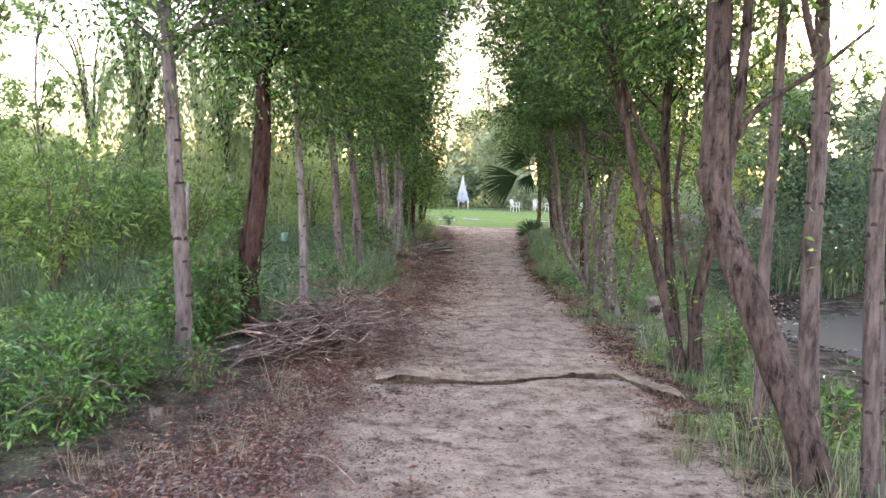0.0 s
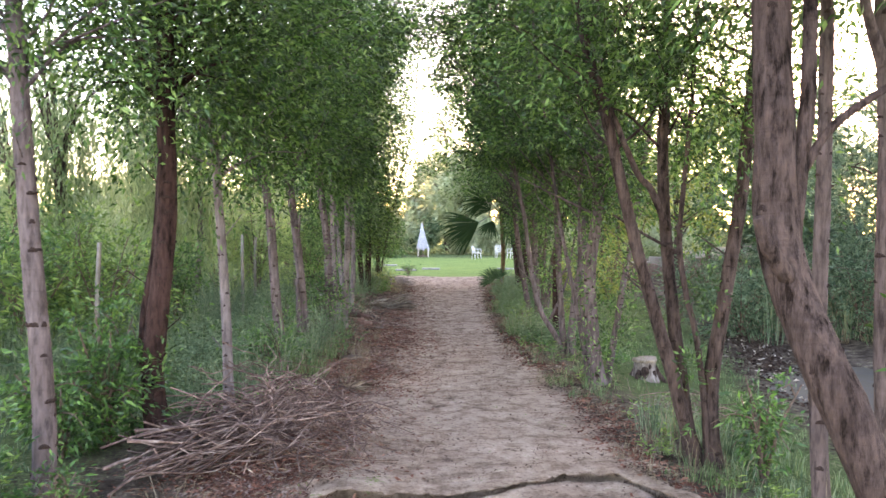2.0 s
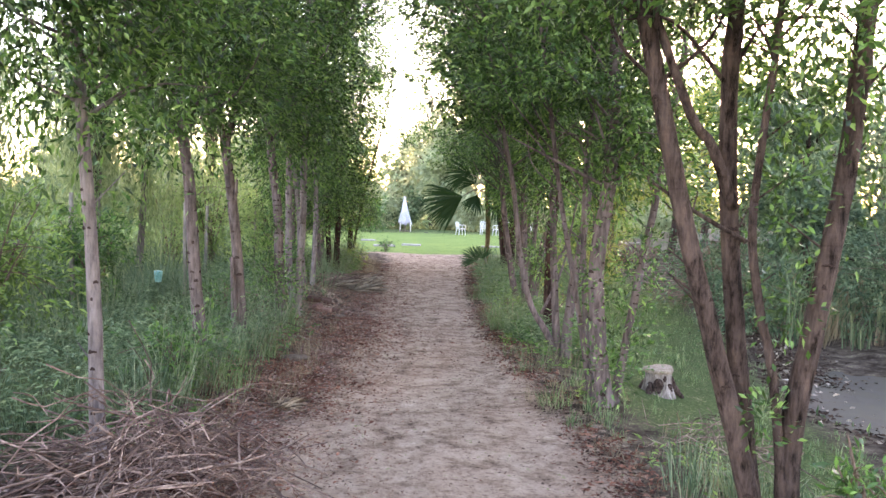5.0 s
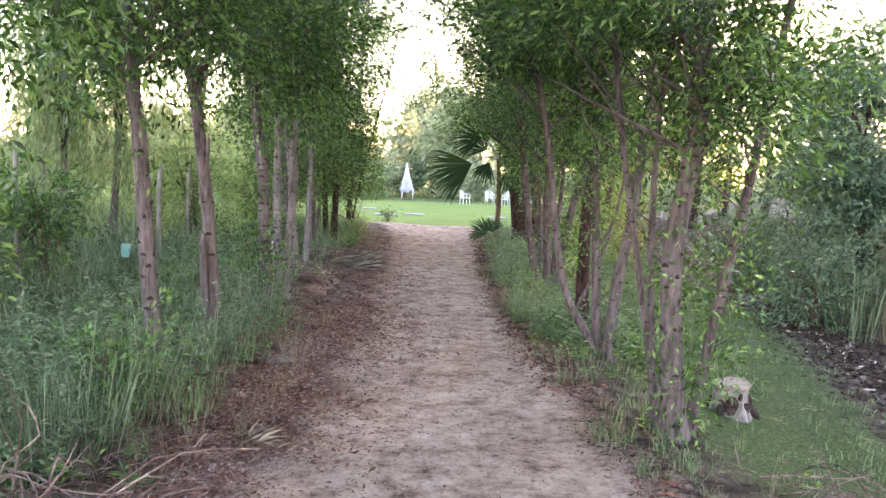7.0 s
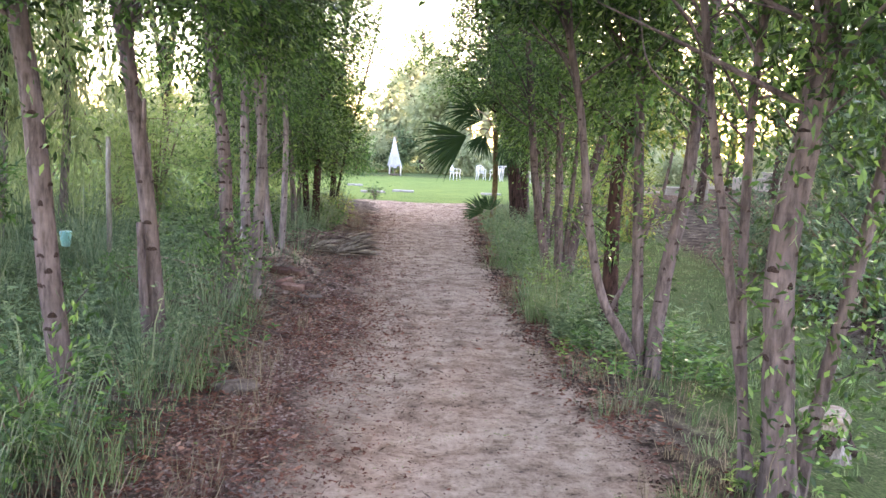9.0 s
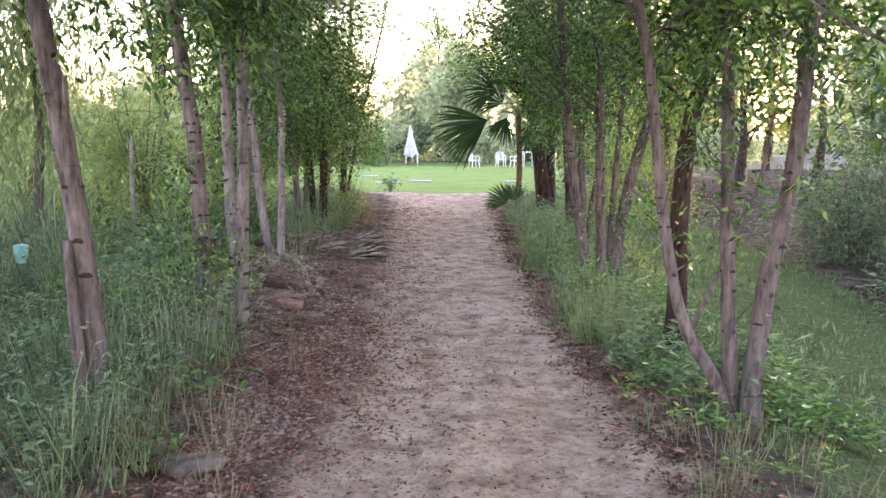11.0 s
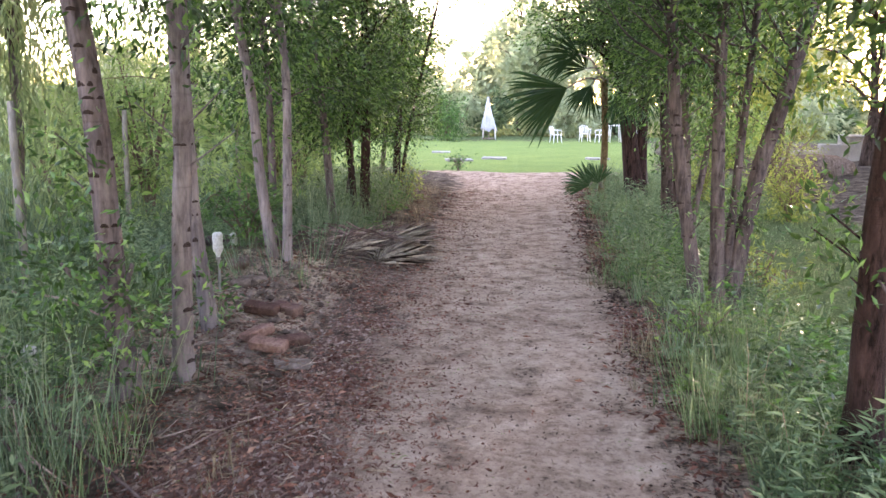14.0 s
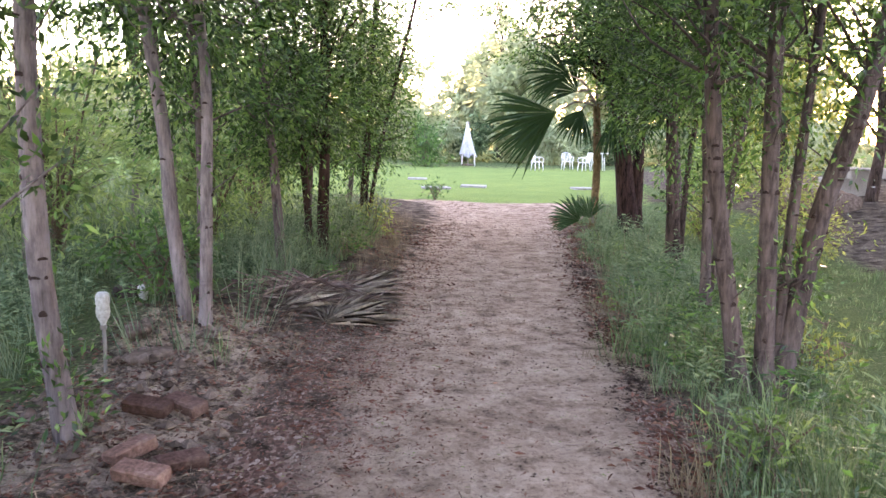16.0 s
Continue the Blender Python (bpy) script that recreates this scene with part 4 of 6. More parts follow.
def far_tree(x, y, h, r, n, leaf, size=0.3, label="leafy tree standing far behind the lawn"):
    bz = float(height(x, y))
    th = thing("tree", x, y, bz, label, "tree", "trees behind the lawn")
    g, lines = Geo(), []
    ln0 = spline([(0, 0, -0.1), (0.1, 0, h * 0.25), (-0.05, 0.05, h * 0.6), (0.05, 0, h * 0.92)], 4)
    young = r < 1.0
    tube(g, ln0, np.linspace((0.009 if young else 0.028) * h, 0.01, len(ln0)), 8, 0, 0.05)
    part_mesh("trunk", g.mesh("trunk", [BARK_WHITE if young else BARK_GREY]), th)
    b = Geo()
    for i in range(16):
        k = rng.integers(3, len(ln0))
        a = rng.uniform(0, 2 * math.pi)
        p0 = ln0[k]
        d = r * rng.uniform(0.5, 1.0) * (1.1 - 0.5 * k / len(ln0))
        e = p0 + np.array([math.cos(a) * d, math.sin(a) * d, rng.uniform(0.05, 0.3) * h])
        s = spline([p0, (p0 + e) / 2 + (0, 0, 0.06 * h), e], 4)
        tube(b, s, np.linspace((0.003 if young else 0.008) * h, 0.005 if young else 0.01, len(s)), 5, 0, caps=False)
        lines.append(s)
    tagged(part_mesh("branchwork", b.mesh("branchwork", [BARK_GREY]), th), kind="stuff")
    P, D = foliage(lines, n // len(lines), r * 0.2, 0.3)
    P[:, 2] = np.maximum(P[:, 2], 0.4)
    m = len(P)
    tagged(part_mesh("crown", leaf_mesh("crown", P, D, size * rng.uniform(0.6, 1.4, m), size * 0.45, leaf), th), kind="stuff")
    return th


# left undergrowth near the start
for sx, sy, sh, sr, sn, ss, lm in ((-2.25, 5.2, 0.55, 0.5, 1400, 0.064, LEAF_FRESH), (-2.75, 5.7, 0.42, 0.45, 900, 0.065, LEAF_FRESH), (-2.2, 4.6, 0.4, 0.4, 800, 0.065, LEAF_FRESH), (-2.05, 7.1, 0.95, 0.42, 1500, 0.075, LEAF_FRESH), (-2.2, 6.75, 0.7, 0.35, 900, 0.075, LEAF_FRESH),
                                   (-2.9, 4.7, 0.45, 0.45, 800, 0.065, LEAF_FRESH), (-1.3, 9.6, 0.5, 0.35, 700, 0.07, LEAF_FRESH), (-1.7, 13.2, 0.6, 0.35, 800, 0.052, LEAF_FRESH), (-1.45, 16.9, 0.55, 0.4, 700, 0.08, LEAF_FRESH)):
    shrub(sx, sy, sh, sr, int(sn * 1.9), ss * 0.88, lm, "low bushy green weed with pointed leaves", "weed_bush", 9, "bushes under the trees")
for sx, sy, sh, sr, sn in ((-4.4, 9.0, 1.7, 0.9, 2200), (-5.2, 8.0, 2.3, 0.8, 1800), (-3.7, 11.5, 1.6, 0.9, 2000), (-6.4, 11.0, 1.8, 1.3, 2600), (-4.9, 13.6, 1.7, 1.1, 2400), (-8.2, 14.5, 2.0, 1.5, 2600), (-7.2, 16.5, 2.0, 1.6, 2600), (-10.0, 18.0, 2.1, 1.8, 2600)):
    shrub(sx, sy, sh, sr, int(sn * 1.3), 0.1, LEAF_SHRUB if sy < 14 else LEAF_SKYLIT, "tall leafy green shrub in the undergrowth", "shrub", 8, "shrubs beside the avenue", low=0.35)
for sx, sy, sh, sr in ((-4.3, 10.8, 1.9, 0.7), (-5.2, 11.6, 2.2, 0.8), (-3.3, 13.4, 1.5, 0.6)):
    shrub(sx, sy, sh, sr, 2400, 0.085, LEAF_FRESH, "leafy dark green shrub behind the trunks", "shrub", 7, "shrubs beside the avenue", low=0.5)
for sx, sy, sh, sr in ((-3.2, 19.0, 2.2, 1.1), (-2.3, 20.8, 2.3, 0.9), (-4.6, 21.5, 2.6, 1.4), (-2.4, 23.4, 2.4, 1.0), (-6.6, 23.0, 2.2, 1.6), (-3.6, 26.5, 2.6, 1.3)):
    shrub(sx, sy, sh, sr, 3800, 0.12, LEAF_SKYLIT, "dense green shrub with long narrow leaves", "shrub", 10, "shrubs beside the avenue", slim=0.2)
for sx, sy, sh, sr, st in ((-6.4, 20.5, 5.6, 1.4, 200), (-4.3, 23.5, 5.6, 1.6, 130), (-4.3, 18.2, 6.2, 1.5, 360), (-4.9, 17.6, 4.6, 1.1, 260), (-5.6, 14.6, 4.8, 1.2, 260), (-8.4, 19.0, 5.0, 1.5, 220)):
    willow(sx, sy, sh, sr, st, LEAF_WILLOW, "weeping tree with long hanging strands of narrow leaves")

for tx, ty, hh, rr in ((-6.3, 12.4, 4.4, 0.7), (-7.4, 13.2, 3.9, 0.8), (-9.0, 15.5, 4.6, 0.9)):
    far_tree(tx, ty, hh, rr, 1900, LEAF_SKYLIT, 0.1, "thin young tree with sparse leaves in the undergrowth")

# right side: scrub on the far bank of the ditch and taller trees behind it
for sx, sy, sh, sr, lm in ((5.9, 15.2, 1.1, 1.0, LEAF_DARK), (7.6, 14.4, 1.6, 1.2, LEAF_DARK), (9.4, 13.0, 2.0, 1.3, LEAF_DARK), (9.6, 10.0, 2.2, 1.3, LEAF_DARK), (9.0, 16.5, 2.4, 1.4, LEAF_DARK), (6.6, 18.5, 1.3, 1.2, LEAF_DARK), (11.5, 15.5, 3.0, 1.6, LEAF_DARK),
                           (11.0, 11.5, 2.8, 1.5, LEAF_DARK), (8.6, 20.5, 1.8, 1.3, LEAF_DARK), (13.0, 19.0, 3.2, 1.8, LEAF_DARK), (5.4, 22.5, 0.9, 0.7, LEAF_YELLOW), (4.5, 24.2, 0.8, 0.6, LEAF_YELLOW), (6.3, 25.5, 1.4, 0.9, LEAF_YELLOW)):
    shrub(sx, sy, sh, sr, 4200 if lm is LEAF_DARK else 1500, 0.09 if lm is not LEAF_YELLOW else 0.075, lm, "scrubby bluish-green bush on the ditch bank" if lm is not LEAF_YELLOW else "yellow-green bush catching low sunlight", "shrub", 9, "scrub along the ditch", slim=0.3)
shrub(-1.72, 5.5, 0.34, 0.22, 420, 0.05, LEAF_FRESH, "low bushy green weed at a tree foot", "weed_bush", 7, "bushes under the trees")
shrub(2.42, 6.55, 0.72, 0.27, 900, 0.062, LEAF_FRESH, "bright fresh green sucker shoots at a tree foot", "weed_bush", 8, "bushes under the trees")
shrub(2.5, 5.0, 0.5, 0.3, 260, 0.09, LEAF_FRESH, "bright fresh green sucker shoots at a tree foot", "weed_bush", 7, "bushes under the trees")
shrub(3.0, 16.7, 0.45, 0.35, 500, 0.06, LEAF_YELLOW, "yellow-green bush catching low sunlight", "weed_bush", 8, "bushes under the trees")
shrub(1.98, 14.7, 0.3, 0.22, 300, 0.07, LEAF_SHRUB, "leafy green weed in the verge grass", "weed_bush", 7, "bushes under the trees")
shrub(-0.55, 22.4, 0.5, 0.3, 500, 0.07, LEAF_YELLOW, "small yellow-green bush at the path edge", "weed_bush", 7, "bushes under the trees")
shrub(0.1, 28.8, 0.35, 0.3, 260, 0.08, LEAF_FRESH, "small green tuft at the lawn edge", "weed_bush", 6, "bushes under the trees")
for tx, ty, hh, rr in ((7.6, 17.2, 3.3, 1.3), (8.8, 13.2, 3.0, 1.3), (10.5, 18.0, 3.6, 1.7), (9.5, 22.0, 3.8, 1.7), (12.5, 25.0, 4.6, 2.0), (14.0, 14.0, 5.5, 2.0), (16.5, 20.0, 6.0, 2.4), (18.0, 30.0, 7.0, 2.6), (12.0, 33.0, 6.5, 2.4), (22.0, 38.0, 8.0, 3.0)):
    far_tree(tx, ty, hh, rr, 7500, LEAF_DARK, 0.13, "leafy tree on the far side of the ditch")
for tx, ty, hh, rr in ((6.9, 27.6, 4.6, 1.4), (9.0, 28.0, 5.0, 1.7), (11.6, 29.0, 5.0, 1.9), (7.6, 32.5, 5.2, 1.6)):
    far_tree(tx, ty, hh, rr, 4200, LEAF_YELLOW, 0.15, "yellow-green leafy tree beyond the garden wall")
for sx, sy, sh, sr in ((6.6, 30.5, 1.0, 0.9), (7.8, 33.0, 1.5, 1.2), (8.6, 36.0, 1.7, 1.3), (9.8, 39.5, 1.9, 1.4), (11.0, 43.5, 2.2, 1.6)):
    shrub(sx, sy, sh, sr, 1500, 0.16, LEAF_SHRUB, "green bush along the edge of the lawn", "shrub", 9, "bushes behind the lawn", slim=0.3)
# woods behind the lawn
shrub(-0.9, 46.0, 2.2, 1.1, 2600, 0.16, LEAF_FRESH, "rounded bright green bush behind the lawn", "shrub", 12, "bushes behind the lawn")
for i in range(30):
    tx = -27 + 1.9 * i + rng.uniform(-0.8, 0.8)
    shrub(tx, 50 + rng.uniform(0, 5), rng.uniform(2.0, 3.4), 2.0, 1750, 0.38, LEAF_HAZED if i % 3 else LEAF_TEAL, "grey-green bush in the hedge behind the lawn", "shrub", 10, "bushes behind the lawn")
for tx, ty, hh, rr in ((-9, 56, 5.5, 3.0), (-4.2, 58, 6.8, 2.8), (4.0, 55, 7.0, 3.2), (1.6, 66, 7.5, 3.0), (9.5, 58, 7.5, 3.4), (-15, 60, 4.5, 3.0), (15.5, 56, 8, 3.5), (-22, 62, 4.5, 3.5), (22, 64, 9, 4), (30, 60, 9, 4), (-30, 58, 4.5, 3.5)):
    far_tree(tx, ty, hh * 0.8, rr, 7000, LEAF_HAZED, 0.42)
far_tree(3.0, 62, 9.5, 2.2, 900, LEAF_HAZED, 0.28, "thin tall tree with sparse branches behind the lawn")
far_tree(5.0, 60, 9.0, 2.0, 800, LEAF_HAZED, 0.28, "thin tall tree with sparse branches behind the lawn")
for i in range(26):
    a = radians(-100 + i * 13.5)
    if abs(math.sin(a)) * 90 < 14 and math.cos(a) > 0:
        continue
    if i % 9 == 0:
        woods_seed = far_tree(85 * math.sin(a), 85 * math.cos(a) + 10, 4.2, 5, 1500, LEAF_HAZED, 0.6, "hazy tree in the distant woods")
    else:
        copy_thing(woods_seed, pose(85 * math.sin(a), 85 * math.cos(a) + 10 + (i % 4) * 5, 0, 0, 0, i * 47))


# ---- grass ----
def grass(name, n, spots, h, w, mat, label, lean=0.5, clump=22):
    """Tufts: blades that fan out from shared roots, tuft by tuft of its own height."""
    cx, cy = spots(max(1, int(1.5 * n / clump)))
    k = np.maximum(3, rng.poisson(clump * 0.9, len(cx)))
    own = np.repeat(np.arange(len(cx)), k)
    tall = (0.55 + 0.8 * np.clip(0.4 + wob(cx, cy, 1.7, 3), 0, 1.2)) * rng.uniform(0.5, 1.4, len(cx))
    out = rng.normal(size=(len(own), 2)) * (0.1 * h + 0.02) * np.sqrt(tall)[own][:, None]
    x, y = cx[own] + out[:, 0], cy[own] + out[:, 1]
    z = height(x, y) - 0.01
    bend = rng.normal(size=(len(cx), 2)) * 0.25
    ln = np.zeros((len(own), 3))
    ln[:, :2] = out / (0.1 * h + 0.02) * 0.35 * lean + bend[own] + rng.normal(size=(len(own), 2)) * lean * 0.35
    ln /= np.maximum(1, np.linalg.norm(ln, axis=1, keepdims=True))
    return tagged(new(name, blade_mesh(name, np.stack([x, y, z], 1), ln, h * tall[own] * rng.uniform(0.4, 1.25, len(own)), w * rng.uniform(0.6, 1.4, len(own)), mat)), label, "grass", kind="stuff")


def patchy(x, y, k, cut):
    return wob(x, y, 0.9, k) + 0.6 * wob(x, y, 3.1, k + 1) + rng.normal(size=len(x)) * 0.35 > cut


def verge_right(lo, hi, y0, y1, k, cut):
    def spots(n):
        y = y0 + (y1 - y0) * rng.uniform(0, 1, n) ** 1.3
        x = path_centre(y) + path_half(y) + lo + (hi - lo) * rng.uniform(0, 1, n) ** 1.15 + 0.24 * wob(0 * y, y, 1.3, 2) + 0.14 * wob(0 * y, y, 4.7, 5) + rng.normal(size=n) * 0.05
        keep = patchy(x, y, k, cut) & (x < turf_edge(y) + rng.normal(size=n) * 0.2) & ~((np.abs(x - 2.75) < 0.45) & (y > 8.3) & (y < 10.9) & (rng.uniform(0, 1, n) < 0.85))
        return x[keep], y[keep]
    return spots


def verge_left(lo, hi, y0, y1, k, cut):
    def spots(n):
        y = y0 + (y1 - y0) * rng.uniform(0, 1, n) ** 1.2
        x = path_centre(y) - path_half(y) - lo - (hi - lo) * rng.uniform(0, 1, n) ** 1.1
        keep = patchy(x, y, k, cut) & ~((x > -1.75) & (y > 13.9) & (y < 18.6) & (rng.uniform(0, 1, n) < 0.95)) & ~((x > -1.5) & (y > 12.9) & (y < 14.2) & (rng.uniform(0, 1, n) < 0.8)) & ~((x > -2.2) & (y > 5.9) & (y < 8.1) & (x + 1.6 > (y - 8) * 0.5))
        return x[keep], y[keep]
    return spots


grass("verge_grass", 17000, verge_right(-0.02, 1.3, 2.2, 27.5, 1, -0.2), 0.17, 0.0045, GRASS, "soft green verge grass along the path", 0.9)
grass("verge_grass", 17000, verge_right(0.1, 1.3, 12.6, 27.5, 9, 0.0), 0.34, 0.004, GRASS, "tall feathery green verge grass along the path", 1.1, 34)
grass("verge_grass", 8000, verge_right(0.1, 1.2, 13.0, 27.5, 2, 0.1), 0.38, 0.005, GRASS_TEAL, "tall bluish verge grass along the path", 1.2, 30)
grass("verge_grass_tall", 3500, verge_right(0.25, 1.2, 2.5, 8.0, 3, -0.1), 0.24, 0.007, GRASS_TEAL, "taller bluish grass round the tree feet", 0.8)
grass("verge_stalks", 2400, verge_right(0.05, 1.1, 3.0, 26.0, 6, 0.0), 0.42, 0.004, GRASS_DRY, "tall dry stalks standing in the verge", 0.8, 5)
grass("field_grass", 34000, verge_right(1.0, 4.2, 2.0, 27.0, 5, -0.5), 0.085, 0.007, GRASS, "short green grass beside the ditch", 0.7, 12)
grass("dry_grass", 6000, verge_right(-0.1, 0.6, 3.0, 27.0, 4, 0.0), 0.13, 0.005, GRASS_DRY, "dry straw-coloured grass at the path edge", 1.2, 14)
grass("dry_grass", 4500, verge_left(0.1, 1.0, 2.5, 24.0, 6, -0.1), 0.24, 0.004, GRASS_DRY, "dry straw-coloured grass at the path edge", 1.2, 10)
grass("undergrowth", 34000, verge_left(0.75, 4.2, 8.2, 25.0, 2, -0.1), 0.5, 0.005, GRASS_TEAL, "tall bluish-green undergrowth grass between the trees", 1.1, 32)
grass("undergrowth", 6000, verge_left(0.5, 1.4, 8.2, 23.0, 7, 0.0), 0.22, 0.005, GRASS, "soft green grass at the tree feet", 1.0)
grass("undergrowth_far", 26000, verge_left(3.0, 12.0, 9.0, 32.0, 8, -0.3), 0.5, 0.014, GRASS_TEAL, "tall bluish-green undergrowth grass between the trees", 0.9)
grass("undergrowth_near", 8000, verge_left(1.4, 4.5, 3.0, 9.0, 8, 0.2), 0.2, 0.007, GRASS_TEAL, "thin bluish grass on bare soil", 0.9, 16)


def weeds(name, n, spots, h, size, mat, label, each=46, slim=0.26):
    """Leafy plants: a few leaning stems to a root, with narrow leaves all the way up."""
    cx, cy = spots(max(1, int(1.6 * n / each)))
    own = np.repeat(np.arange(len(cx)), each)
    stem = rng.integers(0, 6, len(own)) + own * 6
    tall = h * (0.7 + 0.5 * np.clip(wob(cx, cy, 2.3, 3), -0.6, 1)) * rng.uniform(0.5, 1.3, len(cx))
    tip = rng.normal(size=(len(cx) * 6, 2)) * 0.24 * np.repeat(tall, 6)[:, None]
    root = rng.normal(size=(len(cx) * 6, 2)) * 0.04
    u = rng.uniform(0.12, 1.0, len(own)) ** 0.8
    x, y = cx[own] + root[stem, 0] + tip[stem, 0] * u, cy[own] + root[stem, 1] + tip[stem, 1] * u
    z = height(x, y) + tall[own] * u * (0.75 + 0.25 * np.cos(stem * 2.4))
    m = len(own)
    a = rng.uniform(0, 2 * math.pi, m)
    d = np.stack([np.cos(a), np.sin(a), rng.uniform(0.0, 0.9, m)], 1)
    tagged(new(name, leaf_mesh(name, np.stack([x, y, z], 1), d, size * rng.uniform(0.6, 1.4, m), size * slim * rng.uniform(0.7, 1.3, m), mat)), label, "weeds", kind="stuff")


weeds("weeds", 30000, verge_left(0.8, 3.6, 8.2, 25.0, 3, -0.2), 0.62, 0.06, LEAF_TEAL, "leafy bluish weeds among the undergrowth", 54)
weeds("weeds", 9000, verge_left(0.45, 1.6, 8.4, 21.0, 6, 0.1), 0.4, 0.065, LEAF_FRESH, "fresh green leafy weeds between the trunks", 48)
weeds("weeds", 9000, verge_left(1.3, 4.0, 3.0, 8.5, 5, 0.1), 0.3, 0.06, LEAF_SHRUB, "leafy green weeds on bare soil")
weeds("weeds", 9000, verge_right(0.1, 1.3, 2.5, 26.0, 5, 0.1), 0.28, 0.05, LEAF_SHRUB, "leafy green weeds in the verge grass")
weeds("weeds", 7000, verge_right(0.2, 1.2, 11.5, 20.0, 3, 0.1), 0.36, 0.075, LEAF_FRESH, "fresh green leafy weeds in the verge", 40, 0.24)
weeds("weeds", 11000, verge_right(0.15, 1.2, 11.5, 24.0, 7, 0.15), 0.46, 0.085, LEAF_TEAL, "bluish leafy weeds with long narrow leaves in the verge", 52, 0.15)


def bank(n):
    x, y = rng.uniform(4.6, 13, n), rng.uniform(5, 22, n)
    keep = (np.hypot((x - 6.3) / 2.3, (y - 11) / 3.2) > 1.0) & patchy(x, y, 2, -0.2) & (x > 5.7 + 0.21 * (y - 12.5))
    return x[keep], y[keep]


grass("bank_reeds", 16000, bank, 0.5, 0.016, GRASS_DRY, "dry brown reeds along the far bank")
grass("bank_reeds_green", 12000, bank, 0.75, 0.018, GRASS_TEAL, "bluish reeds along the far bank")


# ---- litter on the ground ----
def lying(name, n, spots, length, width, mat, label, lift=0.004):
    x, y = spots(n)
    z = height(x, y) + lift + rng.uniform(0, 0.012, len(x))
    a = rng.uniform(0, 2 * math.pi, len(x))
    d = np.stack([np.cos(a), np.sin(a), rng.normal(size=len(x)) * 0.22], 1)
    m = len(x)
    return tagged(new(name, leaf_mesh(name, np.stack([x, y, z], 1), d, length * rng.uniform(0.5, 1.5, m), width * rng.uniform(0.6, 1.4, m), mat, 0.35, 0.05)), label, "litter", kind="stuff")


def litter_left(n):
    y = rng.uniform(2.2, 24, n)
    x = path_centre(y) - path_half(y) - 0.2 + rng.normal(size=n) * np.where(y < 6, 0.5, np.where(y < 11.5, 0.36, 0.44)) + np.where(y > 11.5, 0.06, 0)
    keep = patchy(x, y, 4, -0.7) & (rng.uniform(0, 1, n) < np.interp(y, [13, 15.5, 18, 24], [1, 0.5, 0.22, 0.15]))
    return x[keep], y[keep]


def litter_right(n):
    y = rng.uniform(5, 26, n)
    x = path_centre(y) + path_half(y) + 0.02 + rng.normal(size=n) * 0.14
    keep = patchy(x, y, 8, 0.1)
    return x[keep], y[keep]


def on_path(n):
    y = 2.2 + 26 * rng.uniform(0, 1, n) ** 1.2
    x = path_centre(y) + path_half(y) * rng.uniform(-1, 1, n)
    keep = patchy(x, y, 6, -0.15)
    return x[keep], y[keep]


def path_patches(n):
    y = 2.2 + 26 * rng.uniform(0, 1, n) ** 1.2
    u = rng.uniform(-1, 1, n)
    x = path_centre(y) + path_half(y) * np.sign(u) * np.abs(u) ** 0.6
    keep = wob(x, y, 2.6, 4) + 0.7 * wob(x, y, 7.5, 2) + rng.normal(size=n) * 0.25 + 0.5 * np.abs(u) > 0.35
    return x[keep], y[keep]


def right_edge(n):
    y = rng.uniform(6, 25, n)
    x = path_centre(y) + path_half(y) - 0.03 + rng.normal(size=n) * 0.1
    keep = wob(x, y, 1.9, 7) + 0.6 * wob(x, y, 5.3, 3) + rng.normal(size=n) * 0.25 > 0.3
    return x[keep], y[keep]


lying("dead_leaves", 52000, litter_left, 0.028, 0.01, LITTER, "reddish-brown dead leaves along the path edge")
lying("dead_leaves_large", 5000, litter_left, 0.05, 0.018, LITTER, "larger curled reddish dead leaves along the path edge", 0.008)
lying("dead_leaves", 8000, litter_right, 0.05, 0.016, LITTER, "reddish-brown dead leaves along the path edge")
lying("dead_leaves_path", 8500, path_patches, 0.026, 0.0065, LITTER, "scattered dead leaves on the trodden earth")
lying("dark_debris", 4500, path_patches, 0.024, 0.007, DEBRIS, "dark crumbs of bark and twig on the trodden earth")
lying("dark_debris", 9000, right_edge, 0.032, 0.011, DEBRIS, "dark crumbs of bark and twig along the path edge")
lying("straw_bits", 4500, on_path, 0.03, 0.005, STRAW, "pale straw bits on the trodden earth")
lying("straw_bits", 5000, litter_left, 0.09, 0.007, STRAW, "pale straw bits on the trodden earth", 0.008)


def ditch_bits(n):
    y = rng.uniform(9.5, 17, n)
    x = 5.25 + 0.21 * (y - 12.5) + 0.2 * wob(0 * y, y, 0.8, 2) + rng.normal(size=n) * 0.3
    return x, y


lying("ditch_litter", 3200, ditch_bits, 0.06, 0.026, DEBRIS, "dark leaf litter and scraps along the ditch")
lying("ditch_scraps", 200, ditch_bits, 0.07, 0.035, PALM_DRY, "pale scraps of rubbish along the ditch", 0.02)


def on_mound(n):
    x, y = -0.95 + rng.normal(size=n) * 0.35, 15.5 + rng.normal(size=n) * 1.1
    return x, y


